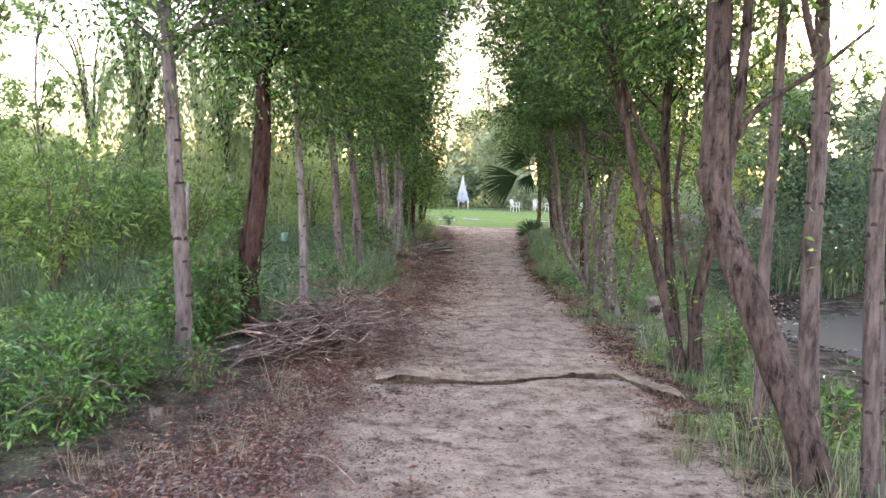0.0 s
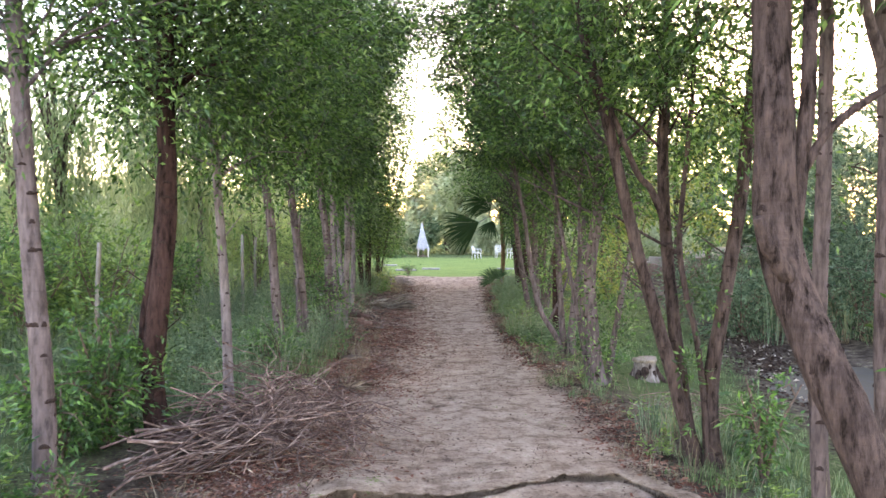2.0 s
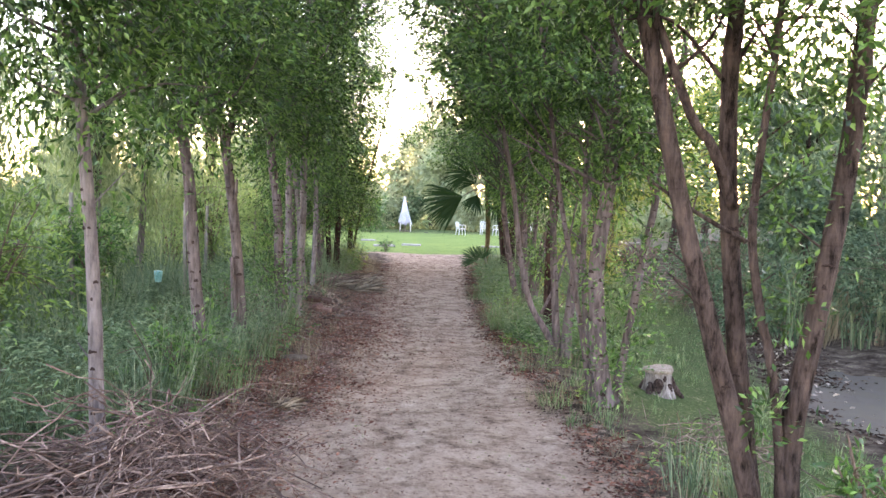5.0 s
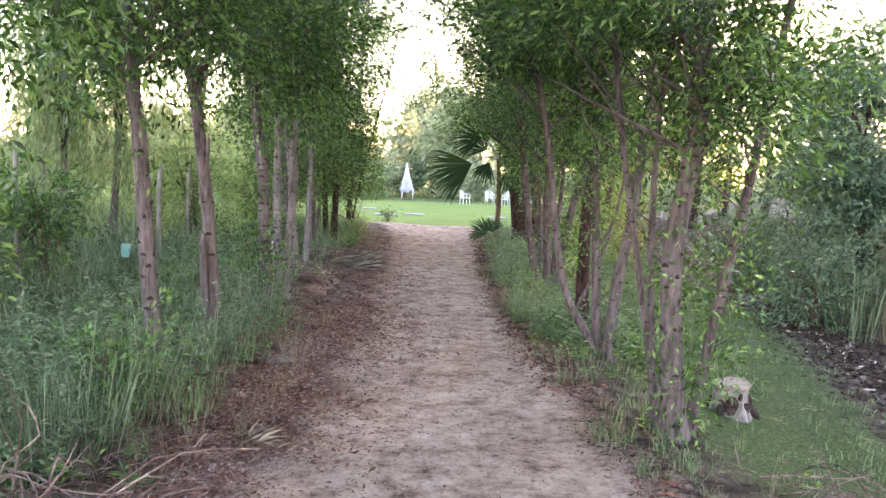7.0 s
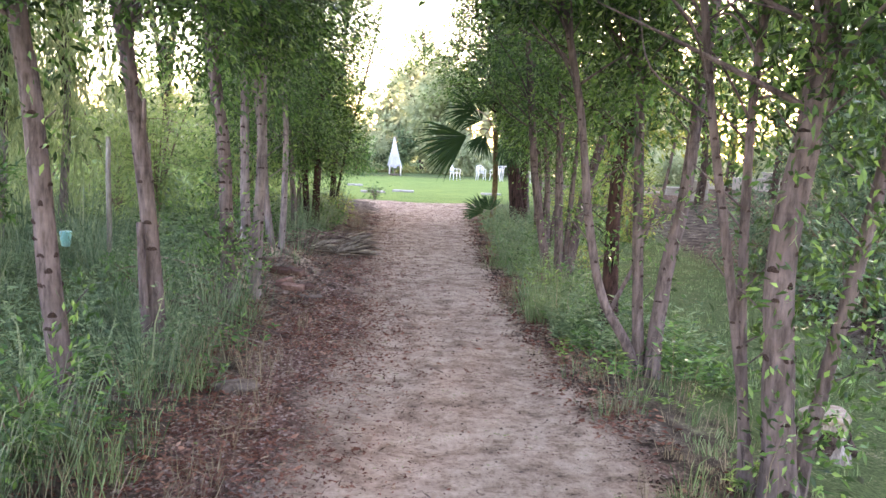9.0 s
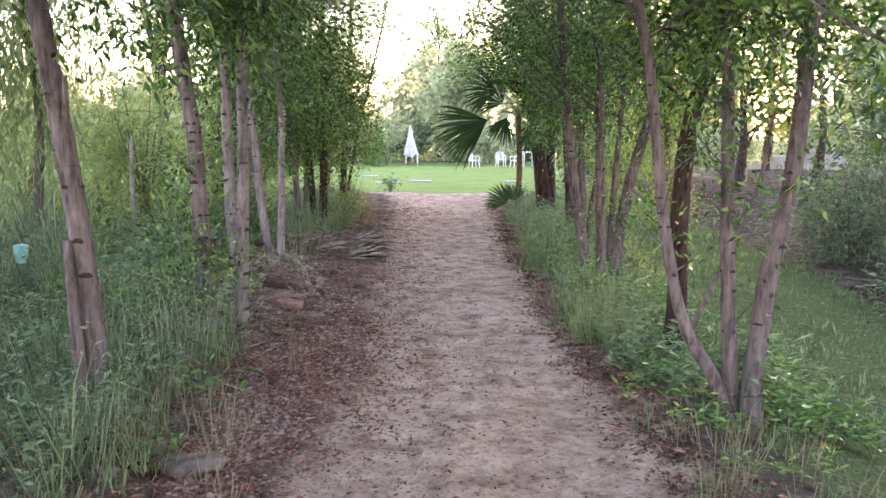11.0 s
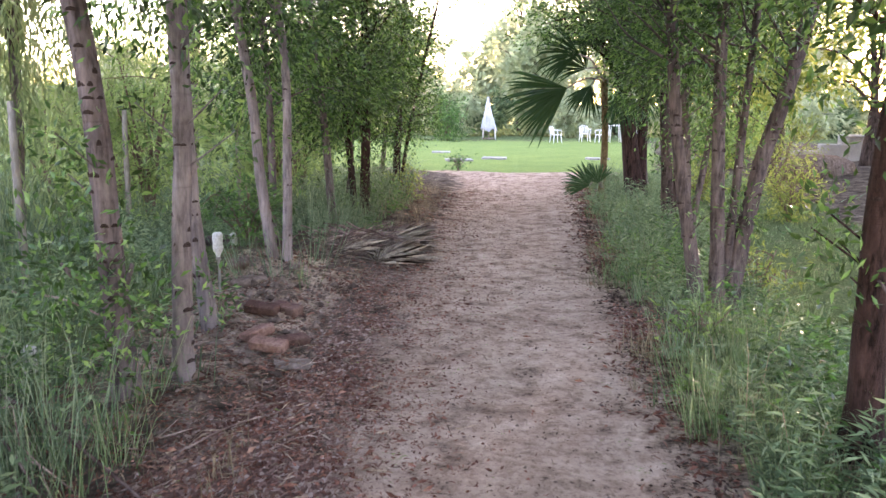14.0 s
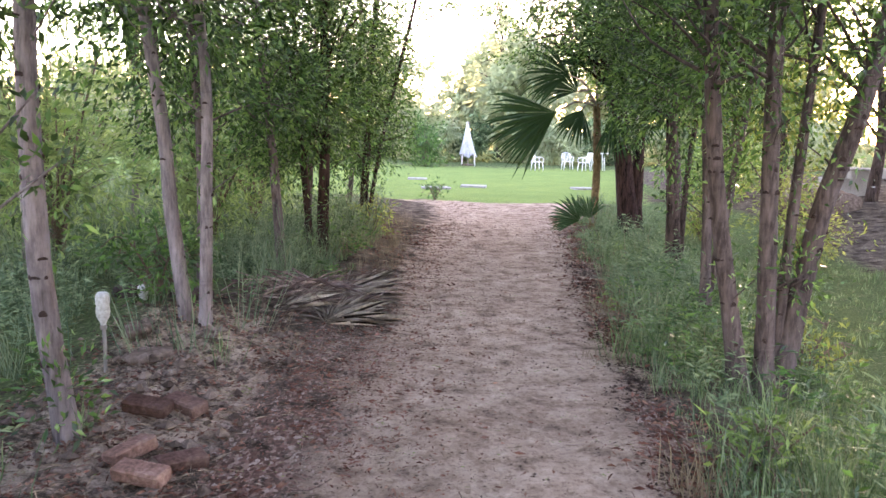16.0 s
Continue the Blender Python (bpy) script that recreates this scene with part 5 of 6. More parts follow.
lying("dead_leaves_mound", 1800, on_mound, 0.035, 0.012, LITTER, "dead leaves scattered on the bare earth mound")
lying("straw_mound", 900, on_mound, 0.08, 0.006, STRAW, "dry straw scattered on the bare earth mound", 0.01)
cg = Geo()
for cx, cy, big in [(*p, 1.0) for p in zip(*on_path(3500))] + [(*p, 2.4) for p in zip(*on_mound(1100))] + [(*p, 5.0) for p in zip(*on_mound(170))]:
    s = rng.uniform(0.003, 0.011) * big
    q = rng.normal(size=(6, 3))
    q = np.array([(1, 0, 0), (-1, 0, 0), (0, 1, 0), (0, -1, 0), (0, 0, 0.7), (0, 0, -0.5)]) * rng.uniform(0.6, 1.3, (6, 1)) * s
    cg.add(q + (cx, cy, float(height(cx, cy)) + s * 0.3), [(0, 2, 4), (2, 1, 4), (1, 3, 4), (3, 0, 4), (2, 0, 5), (1, 2, 5), (3, 1, 5), (0, 3, 5)])
tagged(new("earth_clods", cg.mesh("earth_clods", [CLOD], False)), "small crumbs of dry earth on the path", "clods", kind="stuff")


# ---- brushwood ----
def stick_mesh(length, r, crook, mat=STICK):
    g = Geo()
    p = [(0, 0, 0)]
    for i in range(1, 5):
        p.append((length * i / 4, rng.normal() * crook, rng.normal() * crook))
    ln = spline(p, 2)
    tube(g, ln, np.linspace(r, r * 0.4, len(ln)), 5, 0)
    if crook > 0.03:
        k = 5
        s = np.array([ln[k], ln[k] + (0.1 * length, 0.08 * length, 0.05 * length), ln[k] + (0.22 * length, 0.12 * length, 0.05 * length)])
        tube(g, s, [r * 0.5, r * 0.35, r * 0.2], 4, 0)
    return g.mesh("stick", [mat])


STICKS = [stick_mesh(l, r, c) for l, r, c in ((1.2, 0.008, 0.03), (0.85, 0.0055, 0.045), (0.7, 0.0045, 0.05), (1.0, 0.006, 0.04), (0.55, 0.0035, 0.045), (0.9, 0.011, 0.02), (0.6, 0.004, 0.07), (0.42, 0.0035, 0.03))]


def heap(name, x, y, label, n, sx, sy, h, way, spread, pick, tilt=9):
    """A heap of sticks; the pieces lie across each other, each a little higher than the last."""
    bz = float(height(x, y))
    th = thing(name, x, y, bz, label, "brushwood")
    for i in range(n):
        px, py = max(-1.5, min(1.5, rng.normal())) * sx, max(-1.7, min(1.7, rng.normal())) * sy
        near = math.exp(-(px / (1.6 * sx)) ** 2 - (py / (1.6 * sy)) ** 2)
        me = STICKS[pick[i % len(pick)]]
        ob = part_mesh("stick", me, th)
        a = way + rng.normal() * spread
        ob.matrix_basis = pose(px, py, 0.02 + h * near * rng.uniform(0, 1), rng.uniform(0, 360), rng.normal() * tilt, a) @ Matrix.Translation((-0.45, 0, 0))
    return th


heap("brushwood_pile", -0.82, 7.15, "pile of dry grey-brown sticks and twigs beside the path", 330, 0.32, 0.4, 0.5, 45, 65, (1, 2, 3, 4, 6, 7, 6, 4), 14)
heap("brushwood_pile", -1.22, 6.65, "long dry branches slanting down from the stick pile", 46, 0.2, 0.26, 0.26, 58, 13, (0, 3, 5, 0, 1), 12)
heap("brushwood_pile", -1.0, 8.6, "loose dry twigs scattered on the leaf litter", 40, 0.45, 0.5, 0.15, 30, 70, (2, 4, 6, 7))
heap("brushwood_pile", -0.5, 17.9, "low heap of bleached palm stalks and sticks", 70, 0.28, 0.35, 0.18, 10, 28, (1, 2, 3, 4, 5))
heap("brushwood_pile", 2.45, 8.75, "dry grey twigs heaped at the tree foot", 60, 0.3, 0.35, 0.14, 80, 60, (2, 4, 6, 7))
heap("brushwood_pile", -1.25, 12.6, "loose dry twigs scattered on the leaf litter", 36, 0.45, 0.5, 0.12, -25, 50, (1, 2, 4, 6, 7))
for bx, by, ang, k in ((0.1, 6.9, 55, 7), (-0.2, 4.05, -40, 4), (-0.35, 12.6, 60, 7), (-0.4, 13.2, -20, 4), (-0.6, 13.9, 20, 4), (1.45, 10.2, 20, 7), (1.5, 14.6, 50, 7), (-0.2, 14.3, 35, 7), (-0.9, 12.5, -28, 5), (-1.5, 12.9, -25, 0), (-0.6, 5.0, -60, 7), (-2.4, 7.6, 30, 0)):
    ob = new("stick", STICKS[k])
    ob.matrix_basis = pose(bx, by, float(height(bx, by)) + 0.012, 0, 0, ang)
    tagged(ob, "single dry stick lying on the earth", "stick", "loose sticks")


for p0, p1, r in (((-0.76, 4.3, 0.03), (-0.4, 3.88, 0.03), 0.007), ((-0.62, 13.0, 0.03), (-0.3, 13.5, 0.03), 0.006), ((-1.5, 12.95, 0.2), (-0.75, 12.3, 0.06), 0.007), ((-1.75, 13.3, 0.24), (-0.42, 12.44, 0.02), 0.011), ((-1.35, 12.5, 0.1), (-0.55, 12.2, 0.03), 0.008), ((-2.3, 14.7, 0.3), (-1.3, 14.1, 0.25), 0.01), ((-3.6, 8.6, 0.06), (-2.3, 8.9, 0.35), 0.02)):
    p0, p1, g = np.array(p0), np.array(p1), Geo()
    ln = spline([p0, p0 * 0.6 + p1 * 0.4 + (0.03, 0.03, 0.03), p1], 5)
    tube(g, ln, np.linspace(r, r * 0.6, len(ln)), 6, 0, 0.05)
    tagged(new("fallen_branch", g.mesh("fallen_branch", [STICK])), "long pale dead branch lying in the weeds", "branch", "loose sticks")


def fan_tuft(x, y, n, length, label):
    """A tuft of splayed straw."""
    a = rng.normal(size=n) * 0.5 + 0.9
    base = np.tile((x, y, float(height(x, y)) + 0.02), (n, 1)) + rng.normal(size=(n, 3)) * (0.03, 0.03, 0.008)
    d = np.stack([np.cos(a), np.sin(a), rng.uniform(0.0, 0.5, n)], 1)
    tagged(new("straw_tuft", leaf_mesh("straw_tuft", base, d, length * rng.uniform(0.5, 1.2, n), 0.009, STRAW if n < 100 else PALM_DRY, droop=0.15)), label, "straw", "straw tufts")


fan_tuft(-0.5, 9.3, 70, 0.26, "pale bundle of dry straw on the leaf litter")
fan_tuft(-0.3, 17.25, 190, 0.5, "bleached dry palm leaf shreds")
fan_tuft(-0.35, 18.0, 220, 0.55, "bleached dry palm leaf shreds")
fan_tuft(-0.7, 17.6, 190, 0.5, "bleached dry palm leaf shreds")


# ---- stones, bricks, stump, posts ----
def stone(x, y, sx, sy, sz, rz, label, sink=0.3, name="stone", mat=STONE):
    bm = bmesh.new()
    bmesh.ops.create_icosphere(bm, subdivisions=3, radius=1)
    for v in bm.verts:
        c = v.co
        k = 1 + 0.22 * noise.noise(c * 1.3 + Vector((x, y, 0))) + 0.07 * noise.noise(c * 4 + Vector((y, x, 3)))
        m = max(abs(c.x), abs(c.y), abs(c.z)) ** 0.45
        v.co = Vector((c.x * sx * k / m, c.y * sy * k / m, c.z * sz * k / m))
    me = bpy.data.meshes.new(name)
    bm.to_mesh(me)
    bm.free()
    for p in me.polygons:
        p.use_smooth = True
    me.materials.append(mat)
    ob = new(name, me)
    ob.matrix_basis = pose(x, y, float(height(x, y)) + sz * (1 - 2 * sink), 0, 0, rz)
    return tagged(ob, label, "stone", "loose stones")


stone(-0.62, 11.2, 0.15, 0.11, 0.025, 20, "flat grey stone slab sunk in leaf litter")
stone(-0.95, 11.05, 0.06, 0.05, 0.025, 50, "small grey stone in the litter")
stone(-0.42, 14.25, 0.12, 0.1, 0.014, 10, "flat grey stone half sunk in the earth")
stone(-1.75, 4.85, 0.05, 0.03, 0.05, 15, "upright pale broken stone in the litter", 0.2)
stone(-1.15, 15.95, 0.16, 0.12, 0.05, 40, "lump of pale dry earth on the mound", 0.35, "earth_lump", CLOD)


for lx, ly, ls in ((-1.02, 15.5, 0.07), (-1.3, 16.15, 0.1), (-0.95, 14.5, 0.05), (-0.55, 14.4, 0.04)):
    stone(lx, ly, ls, ls * 0.8, ls * 0.4, lx * 200, "lump of dry crumbling earth on the mound", 0.45, "earth_lump", CLOD)


def brick(x, y, rz, tip, z=0.0):
    g = Geo()
    box(g, 0, 0, 0, 0.22, 0.105, 0.065, 0, 0.009)
    v = g.v[0]
    v += np.array([[0.006 * noise.noise(Vector(p) * 30), 0.006 * noise.noise(Vector(p) * 33), 0.005 * noise.noise(Vector(p) * 28)] for p in v])
    ob = new("brick", g.mesh("brick", [BRICK], False))
    ob.matrix_basis = pose(x, y, float(height(x, y)) + 0.012 + z, tip, tip * 0.6, rz)
    tagged(ob, "worn red-brown brick half buried in earth", "brick", "old bricks")


for b in ((-0.62, 14.47, -12, 7, 0.035), (-0.74, 14.66, 62, -9, 0.03), (-0.82, 15.06, -8, 8, 0.03), (-0.53, 14.68, 40, 5, 0.005), (-0.68, 15.18, -30, 6, 0.01)):
    brick(*b)


def stump(x, y):
    bz = float(height(x, y))
    th = thing("tree_stump", x, y, bz, "sawn pale tree stump with painted dark cavities and splayed roots", "stump", rz=15)
    th.scale = (0.7, 0.7, 0.88)
    g = Geo()
    k, sides = 7, 18
    verts = []
    for i in range(k):
        h = -0.06 + 0.34 * i / (k - 1)
        for j in range(sides):
            a = j * 2 * math.pi / sides
            r = (0.172 + 0.07 * math.exp(-max(0.0, h) / 0.09)) * (1 + 0.09 * math.sin(a * 3) + 0.05 * math.sin(a * 7 + h * 9))
            verts.append((r * math.cos(a), r * math.sin(a), h))
    g.add(verts, [(i * sides + j, i * sides + (j + 1) % sides, (i + 1) * sides + (j + 1) % sides, (i + 1) * sides + j) for i in range(k - 1) for j in range(sides)])
    part_mesh("trunk", g.mesh("trunk", [STUMP_PALE]), th)
    # Dark lumps set slightly proud paint the shade of the rotted cavities.
    for a, z, w, tall in ((-2.15, 0.1, 0.075, 0.12), (-1.35, 0.08, 0.085, 0.1), (-0.6, 0.13, 0.05, 0.08), (-1.75, 0.2, 0.03, 0.05)):
        bm = bmesh.new()
        bmesh.ops.create_icosphere(bm, subdivisions=3, radius=1)
        for v in bm.verts:
            k = 1 + 0.25 * noise.noise(v.co * 1.7 + Vector((a, z, 0)))
            v.co = Vector((v.co.x * w * k, v.co.y * 0.05 * k, v.co.z * tall * k))
        bmesh.ops.transform(bm, matrix=pose(0.16 * math.cos(a), 0.16 * math.sin(a), z, 0, 0, math.degrees(a) + 90), verts=bm.verts)
        hollow_shade = bpy.data.meshes.new("hollow_shade")
        bm.to_mesh(hollow_shade)
        bm.free()
        hollow_shade.materials.append(SCAR_AND_SHADE)
        part_mesh("hollow_shade", hollow_shade, th, "dark lump painting the shade of a rotted cavity")
    c = Geo()
    rim = []
    for rr, z in ((0.186, 0.255), (0.197, 0.275), (0.195, 0.292), (0.18, 0.302)):
        rim += [(rr * (1 + 0.09 * math.sin(a * 3) + 0.05 * math.sin(a * 5 + 1)) * math.cos(a), rr * (1 + 0.09 * math.sin(a * 3) + 0.05 * math.sin(a * 5 + 1)) * math.sin(a), z + 0.05 * rr * math.cos(a)) for a in np.linspace(0, 2 * math.pi, 26, endpoint=False)]
    c.add(rim + [(0, 0, 0.305), (0, 0, 0.25)], [(q * 26 + i, q * 26 + (i + 1) % 26, (q + 1) * 26 + (i + 1) % 26, (q + 1) * 26 + i) for q in range(3) for i in range(26)]
          + [(78 + i, 78 + (i + 1) % 26, 104) for i in range(26)] + [((i + 1) % 26, i, 105) for i in range(26)])
    part_mesh("cut_face", c.mesh("cut_face", [CUT_WOOD]), th, "pale sawn wood")
    for a, far in ((-2.7, 0.36), (-0.2, 0.4), (0.9, 0.36), (2.1, 0.34)):
        r = Geo()
        ln = spline([(0.17 * math.cos(a), 0.17 * math.sin(a), 0.12), (0.25 * math.cos(a), 0.25 * math.sin(a), 0.05), (far * math.cos(a + 0.2), far * math.sin(a + 0.2), -0.05)], 5)
        tube(r, ln, np.linspace(0.06, 0.02, len(ln)), 9, 0, 0.1)
        part_mesh("root", r.mesh("root", [BARK_GREY]), th, "dark splayed root")


stump(2.87, 10.7)


def post(x, y, h, r, lean, rz=0):
    g = Geo()
    ln = np.array([(0, 0, -0.15), (0.004, 0, h * 0.3), (-0.006, 0, h * 0.7), (0, 0, h - 0.01), (0, 0, h)])
    tube(g, ln, [r, r, r * 0.95, r * 0.9, r * 0.7], 9, 0, 0.03)
    ob = new("fence_post", g.mesh("fence_post", [POST_WOOD]))
    ob.matrix_basis = pose(x, y, float(height(x, y)), 0, lean, rz)
    tagged(ob, "weathered grey wooden post in tall grass", "post", "old fence posts")


for p in ((-2.86, 15.8, 1.42, 0.03, 0), (-3.6, 13.4, 1.5, 0.03, -1), (-3.1, 18.2, 1.35, 0.03, 1), (-3.45, 10.6, 1.4, 0.028, 2), (-2.6, 20.5, 1.3, 0.028, 0)):
    post(*p)


def bottle_stake(x, y):
    th = thing("marker_stake", x, y, float(height(x, y)), "thin stake capped with an upturned pale plastic bottle", "stake")
    g = Geo()
    tube(g, [(0, 0, -0.1), (0.005, 0, 0.15), (0, 0, 0.33)], 0.011, 7)
    part_mesh("stake", g.mesh("stake", [POST_WOOD]), th)
    b = Geo()
    tube(b, [(0, 0, 0.27), (0, 0, 0.29), (0, 0, 0.33), (0, 0, 0.36), (0, 0, 0.39), (0, 0, 0.42), (0, 0, 0.45), (0, 0, 0.465)], [0.014, 0.016, 0.036, 0.039, 0.036, 0.04, 0.038, 0.026], 14, 0, 0.02)
    bottle = part_mesh("bottle", b.mesh("bottle", [PALE_PLASTIC]), th, "pale translucent plastic bottle")
    k = Geo()
    tube(k, [(0, 0, 0.255), (0, 0, 0.258), (0, 0, 0.278), (0, 0, 0.28)], [0.016, 0.019, 0.019, 0.016], 12)
    part_mesh("cap", k.mesh("cap", [POST_WOOD]), bottle, "dull screw cap")


bottle_stake(-1.33, 15.75)


def cup(x, y, z, r, h, mat, label, tip=15):
    g = Geo()
    tube(g, [(0, 0, 0), (0, 0, 0.01), (0, 0, h), (0, 0, h + 0.006), (0, 0, h), (0, 0, 0.02)], [r * 0.7, r * 0.74, r, r * 1.06, r * 0.95, r * 0.68], 14, 0, 0.02)
    ob = new("plastic_pot", g.mesh("plastic_pot", [mat]))
    ob.matrix_basis = pose(x, y, float(height(x, y)) + z, tip, tip * 0.5, 0)
    tagged(ob, label, "pot", "discarded pots")


cup(-1.6, 17.0, 0.0, 0.04, 0.1, PALE_PLASTIC, "discarded pale plastic pot in the grass")
cup(-2.98, 14.84, 0.3, 0.06, 0.15, TEAL_PLASTIC, "torn teal plastic tub standing in tall grass", 6)
cup(-1.75, 13.9, 0.0, 0.045, 0.14, PALE_PLASTIC, "discarded pale plastic pot in the grass")

lg = Geo()
ll = spline([(-2.0, 17.5, 0.16), (-1.6, 17.35, 0.2), (-1.2, 17.3, 0.2)], 6)
tube(lg, ll, np.linspace(0.06, 0.045, len(ll)), 9, 0, 0.05)
tagged(new("fallen_log", lg.mesh("fallen_log", [BARK_GREY])), "fallen grey log resting on the earth mound", "log")


# ---- palm ----
def fan_frond(parent, base, hub, aim, size, hang, face=(0.15, -1, 0.25), n=30, arc=95, mat=FROND):
    """A stalk from base to hub that ends in a pleated fan of long pointed segments spread about aim."""
    base, hub = np.array(base, float), np.array(hub, float)
    g = Geo()
    ln = spline([base, (base + hub) / 2 + (0, 0, 0.12), hub], 5)
    tube(g, ln, np.linspace(0.02, 0.011, len(ln)), 6, 0)
    face = unit(np.array(face, float))
    out = np.array(aim, float)
    out = unit(out - face * np.dot(out, face))
    side = np.cross(face, out)
    frond = part_mesh("frond", g.mesh("frond", [POST_WOOD]), parent)
    for i in range(n):
        a = radians(-arc + 2 * arc * i / (n - 1))
        d = unit(out * math.cos(a) + side * math.sin(a) + face * 0.25 * math.sin(i * 2.4))
        L = size * (0.72 + 0.28 * math.cos(a)) * rng.uniform(0.9, 1.06)
        w = unit(np.cross(d, face)) * size * (0.052 if n < 20 else 0.026)
        rise = face * size * 0.025 * (1 if i % 2 else -1)
        p1 = hub + d * L * 0.5 + rise
        p2 = hub + d * L * 0.8 + rise - np.array([0, 0, hang * 0.12 * size])
        p3 = hub + d * L - np.array([0, 0, hang * size * rng.uniform(0.3, 0.5)])
        q = Geo().add([hub, p1 + w, p1 + rise, p1 - w, p2 + w * 0.6, p2 - w * 0.6, p3], [(0, 1, 2), (0, 2, 3), (1, 4, 2), (2, 4, 5), (2, 5, 3), (4, 6, 5)])
        part_mesh("leaflet", q.mesh("leaflet", [mat], False), frond)


def fan_palm(x, y, h):
    bz = float(height(x, y))
    th = thing("fan_palm", x, y, bz, "young fan palm with drooping pleated green fronds", "palm")
    g = Geo()
    zz = np.linspace(-0.1, h, 26)
    tube(g, np.stack([0.03 * np.sin(zz * 2), 0 * zz, zz], 1), 0.055 * (1 + 0.12 * (np.arange(26) % 2)), 12, 0, 0.05)
    part_mesh("trunk", g.mesh("trunk", [PALM_TRUNK]), th, "fibrous yellow-brown palm trunk")
    top = (0, 0, h - 0.05)
    for hub, aim, size, hang, arc in (((-0.68, -0.25, h - 0.15), (-1, 0, -0.42), 1.15, 0.2, 40), ((-0.5, -0.2, h + 0.42), (-1, 0, 0.1), 0.8, 0.5, 50), ((-0.3, -0.4, h - 0.1), (-0.45, 0, -1), 0.6, 0.2, 40),
                                      ((-0.15, -0.3, h + 0.55), (-0.4, 0, 0.9), 0.75, 0.5, 60), ((0.35, -0.3, h + 0.4), (0.8, 0, 0.6), 0.75, 0.6, 60), ((0.5, 0.2, h - 0.05), (1, 0, -0.3), 0.8, 0.5, 55),
                                      ((0.15, -0.45, h - 0.2), (0.3, 0, -1), 0.7, 0.2, 45), ((-0.3, 0.3, h + 0.2), (-0.6, 0, 0.5), 0.7, 0.6, 60)):
        fan_frond(th, top, hub, aim, size, hang, n=26, arc=arc)
    fan_frond(th, (0, -0.08, 0.1), (-0.25, -0.3, 0.15), (-0.7, 0, 0.5), 0.55, 0.4, arc=60)
    fan_frond(th, (0, -0.08, 0.1), (-0.1, -0.4, 0.2), (-0.2, 0, 0.9), 0.45, 0.4, arc=60)
    return th


fan_palm(2.75, 24.2, 1.95)


# ---- lawn furniture ----
def garden_chair(x, y, rz):
    th = thing("garden_chair", x, y, float(height(x, y)), "white moulded plastic garden chair on the lawn", "chair", "white chairs on the lawn", rz=rz)
    g = Geo()
    box(g, 0, 0, 0.42, 0.46, 0.44, 0.03, 0, 0.012)
    part_mesh("seat", g.mesh("seat", [WHITE_PLASTIC], False), th)
    b = Geo()
    for i in range(5):
        tube(b, [(-0.17 + 0.085 * i, -0.2, 0.44), (-0.17 + 0.085 * i, -0.24, 0.62), (-0.17 + 0.085 * i, -0.28, 0.8)], 0.018, 6)
    tube(b, spline([(-0.22, -0.2, 0.43), (-0.23, -0.25, 0.7), (-0.14, -0.29, 0.84), (0.14, -0.29, 0.84), (0.23, -0.25, 0.7), (0.22, -0.2, 0.43)], 4), 0.02, 7)
    part_mesh("backrest", b.mesh("backrest", [WHITE_PLASTIC]), th)
    for sx in (-1, 1):
        a = Geo()
        tube(a, spline([(0.24 * sx, -0.24, 0.66), (0.27 * sx, 0.0, 0.66), (0.25 * sx, 0.2, 0.62), (0.23 * sx, 0.21, 0.43)], 4), 0.02, 7)
        part_mesh("armrest", a.mesh("armrest", [WHITE_PLASTIC]), th)
        for sy in (-1, 1):
            q = Geo()
            tube(q, [(0.2 * sx, 0.19 * sy, 0.42), (0.24 * sx, 0.23 * sy, 0.0)], [0.026, 0.02], 7)
            part_mesh("leg", q.mesh("leg", [WHITE_PLASTIC]), th)
    return th


chair = garden_chair(3.8, 45.0, -70)
chair.scale = (0.82, 0.82, 0.82)
for cx, cy, ang in ((5.7, 44.8, 110), (5.15, 45.9, 190), (7.4, 45.3, 60)):
    copy_thing(chair, pose(cx, cy, float(height(cx, cy)), 0, 0, ang))


def garden_table(x, y):
    th = thing("garden_table", x, y, float(height(x, y)), "round white plastic garden table on the lawn", "table")
    g = Geo()
    tube(g, [(0, 0, 0.69), (0, 0, 0.70), (0, 0, 0.72), (0, 0, 0.73)], [0.42, 0.44, 0.44, 0.43], 28)
    part_mesh("tabletop", g.mesh("tabletop", [WHITE_PLASTIC]), th)
    for a in (45, 135, 225, 315):
        q = Geo()
        c, s = math.cos(radians(a)), math.sin(radians(a))
        tube(q, [(0.28 * c, 0.28 * s, 0.7), (0.34 * c, 0.34 * s, 0)], [0.026, 0.02], 7)
        part_mesh("leg", q.mesh("leg", [WHITE_PLASTIC]), th)


garden_table(6.4, 45.6)


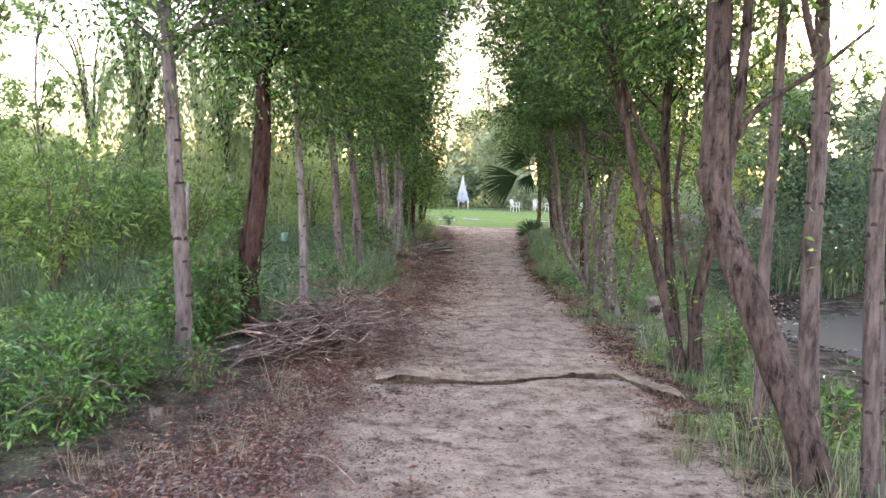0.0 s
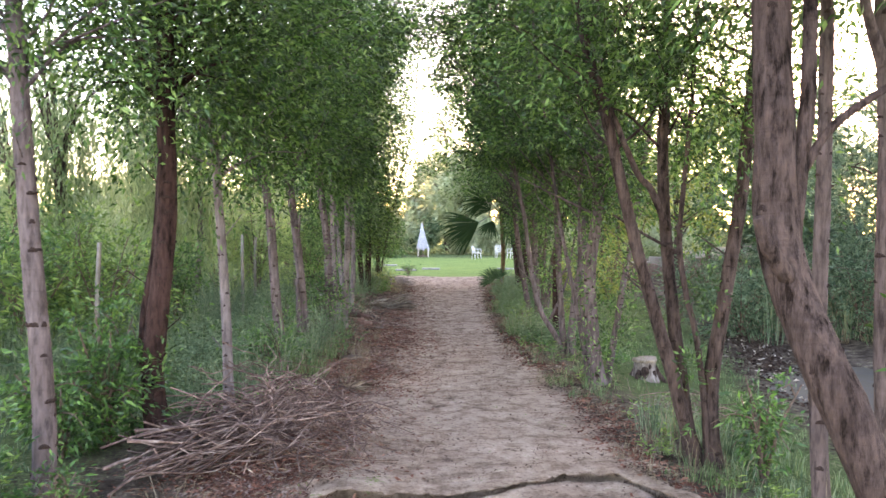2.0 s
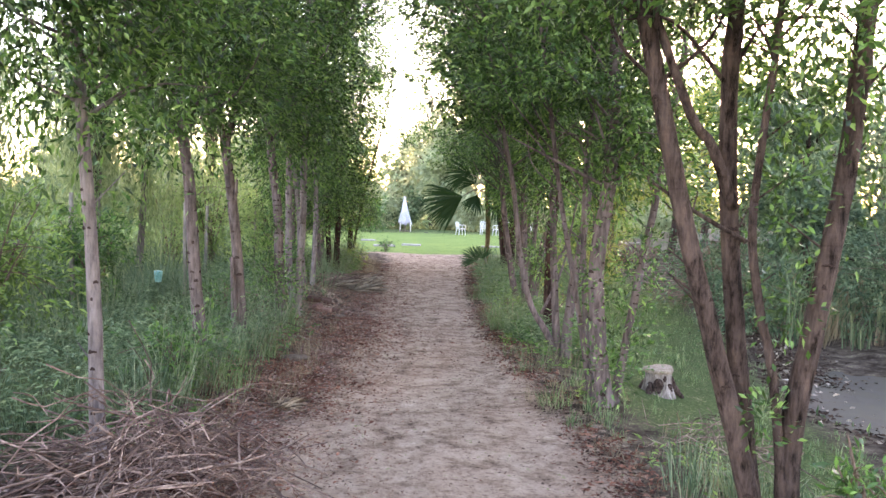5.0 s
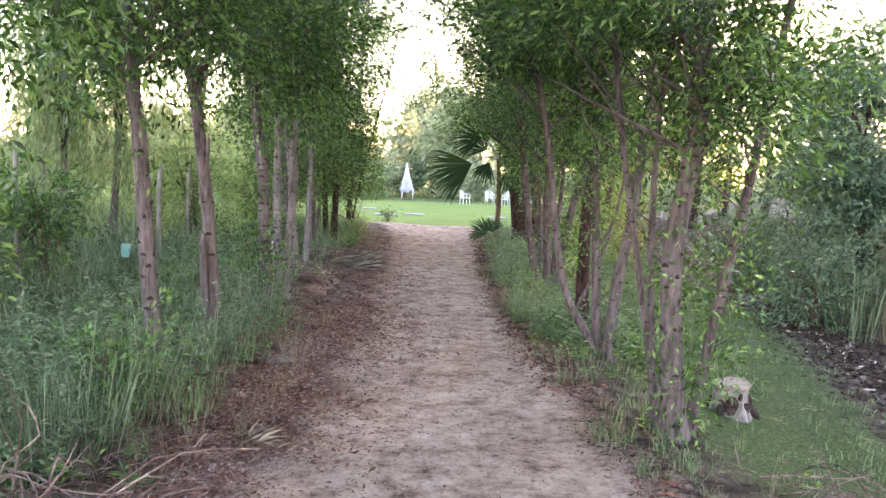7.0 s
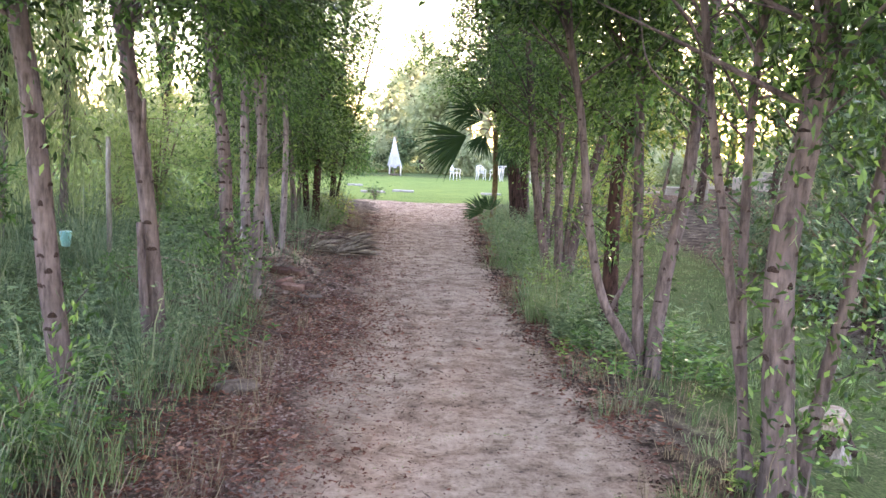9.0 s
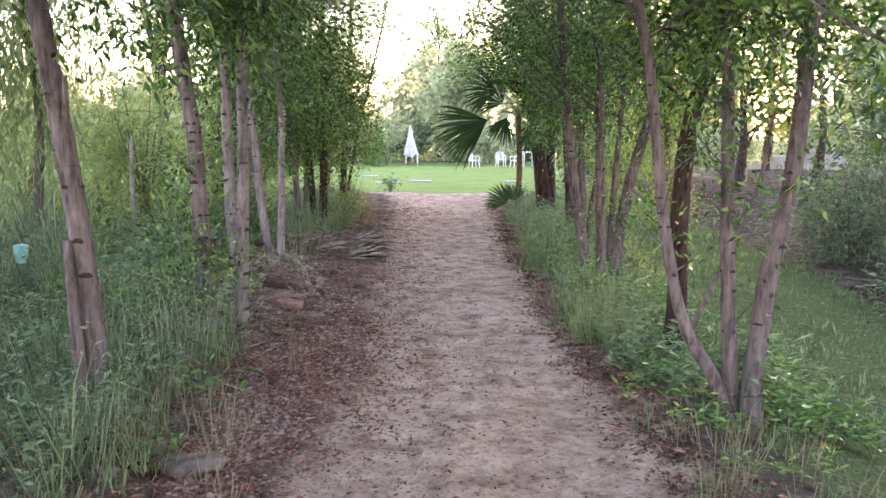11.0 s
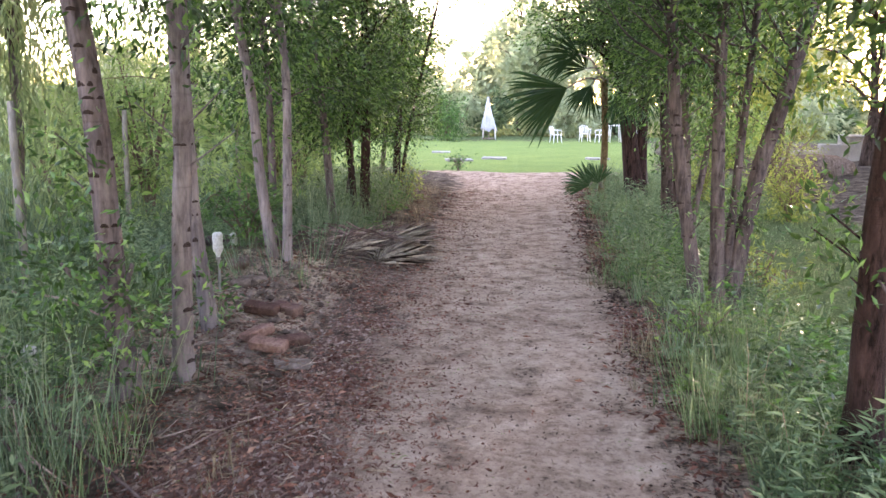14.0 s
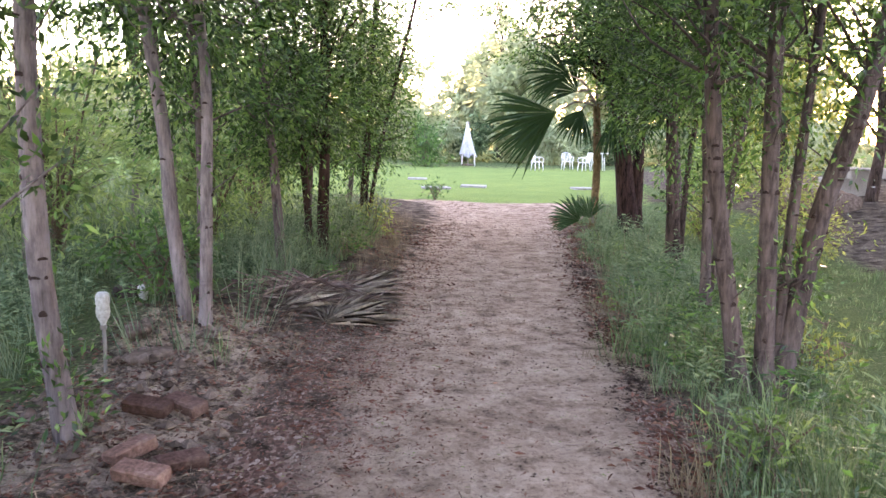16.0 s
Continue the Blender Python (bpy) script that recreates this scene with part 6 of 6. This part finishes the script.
def parasol(x, y, h):
    th = thing("parasol", x, y, float(height(x, y)), "closed white canvas parasol behind the lawn", "parasol")
    p = Geo()
    tube(p, [(0, 0, -0.05), (0, 0, h - 0.1), (0, 0, h)], [0.03, 0.028, 0.012], 8)
    part_mesh("pole", p.mesh("pole", [POST_WOOD]), th)
    c = Geo()
    k, sides, verts = 12, 24, []
    for i in range(k):
        u = i / (k - 1)
        for j in range(sides):
            a = j * 2 * math.pi / sides
            r = (0.03 + 0.27 * u ** 1.0) * (1 + 0.28 * math.sin(a * 8) * u + 0.15 * math.sin(a * 2 + 1) * u)
            verts.append((r * math.cos(a) - 0.12 * (1 - u) * 0.6, r * math.sin(a), h * (1 - 0.78 * u) - 0.08 * u * math.sin(a * 3)))
    c.add(verts, [(i * sides + j, (i + 1) * sides + j, (i + 1) * sides + (j + 1) % sides, i * sides + (j + 1) % sides) for i in range(k - 1) for j in range(sides)])
    part_mesh("canopy", c.mesh("canopy", [CANVAS]), th)
    for dx in (-0.25, 0.28):
        q = Geo()
        tube(q, [(dx, 0, 0.65), (dx * 1.1, 0, -0.02)], 0.035, 7)
        part_mesh("leg", q.mesh("leg", [WHITE_PLASTIC]), th)
    b = Geo()
    tube(b, [(0, 0, 0), (0, 0, 0.05), (0, 0, 0.07)], [0.3, 0.3, 0.2], 18)
    part_mesh("base", b.mesh("base", [STONE]), th)


parasol(0.95, 48.0, 1.95)
for px, py, pw, pd, a in ((0.0, 32.6, 0.75, 0.5, 8), (1.0, 33.4, 0.7, 0.5, -5), (4.0, 33.6, 0.6, 0.45, 12), (-0.7, 36.5, 0.6, 0.45, 3)):
    g = Geo()
    box(g, 0, 0, 0, pw, pd, 0.06, 0, 0.01)
    ob = new("paving_slab", g.mesh("paving_slab", [PAVER], False))
    ob.matrix_basis = pose(px, py, float(height(px, py)) + 0.02, 0, 0, a)
    tagged(ob, "pale square stepping slab set in the lawn", "slab", "stepping slabs")

# pale walls seen between the trees
def low_wall(x, y, w, h, rz, steps):
    th = thing("garden_wall", x, y, float(height(x, y)), "low pale rendered garden wall with stepped ends", "wall", rz=rz)
    for i in range(steps):
        g = Geo()
        box(g, w * (i + 0.5) / steps - w / 2, 0, (h - 0.16 * i) / 2, w / steps, 0.3, h - 0.16 * i, 0, 0.02)
        part_mesh("wall_block", g.mesh("wall_block", [WALL], False), th)
    c = Geo()
    box(c, -w / 2 + w / steps / 2, 0, h + 0.03, w / steps + 0.08, 0.38, 0.06, 0, 0.015)
    part_mesh("coping", c.mesh("coping", [PAVER], False), th)


low_wall(8.6, 29.5, 2.4, 0.62, 172, 4)
low_wall(12.6, 33.0, 4.0, 0.6, 178, 3)
stone(7.6, 27.2, 0.9, 0.5, 0.35, 20, "pale heap of sandy earth beside the wall", 0.4, "earth_mound", CLOD)
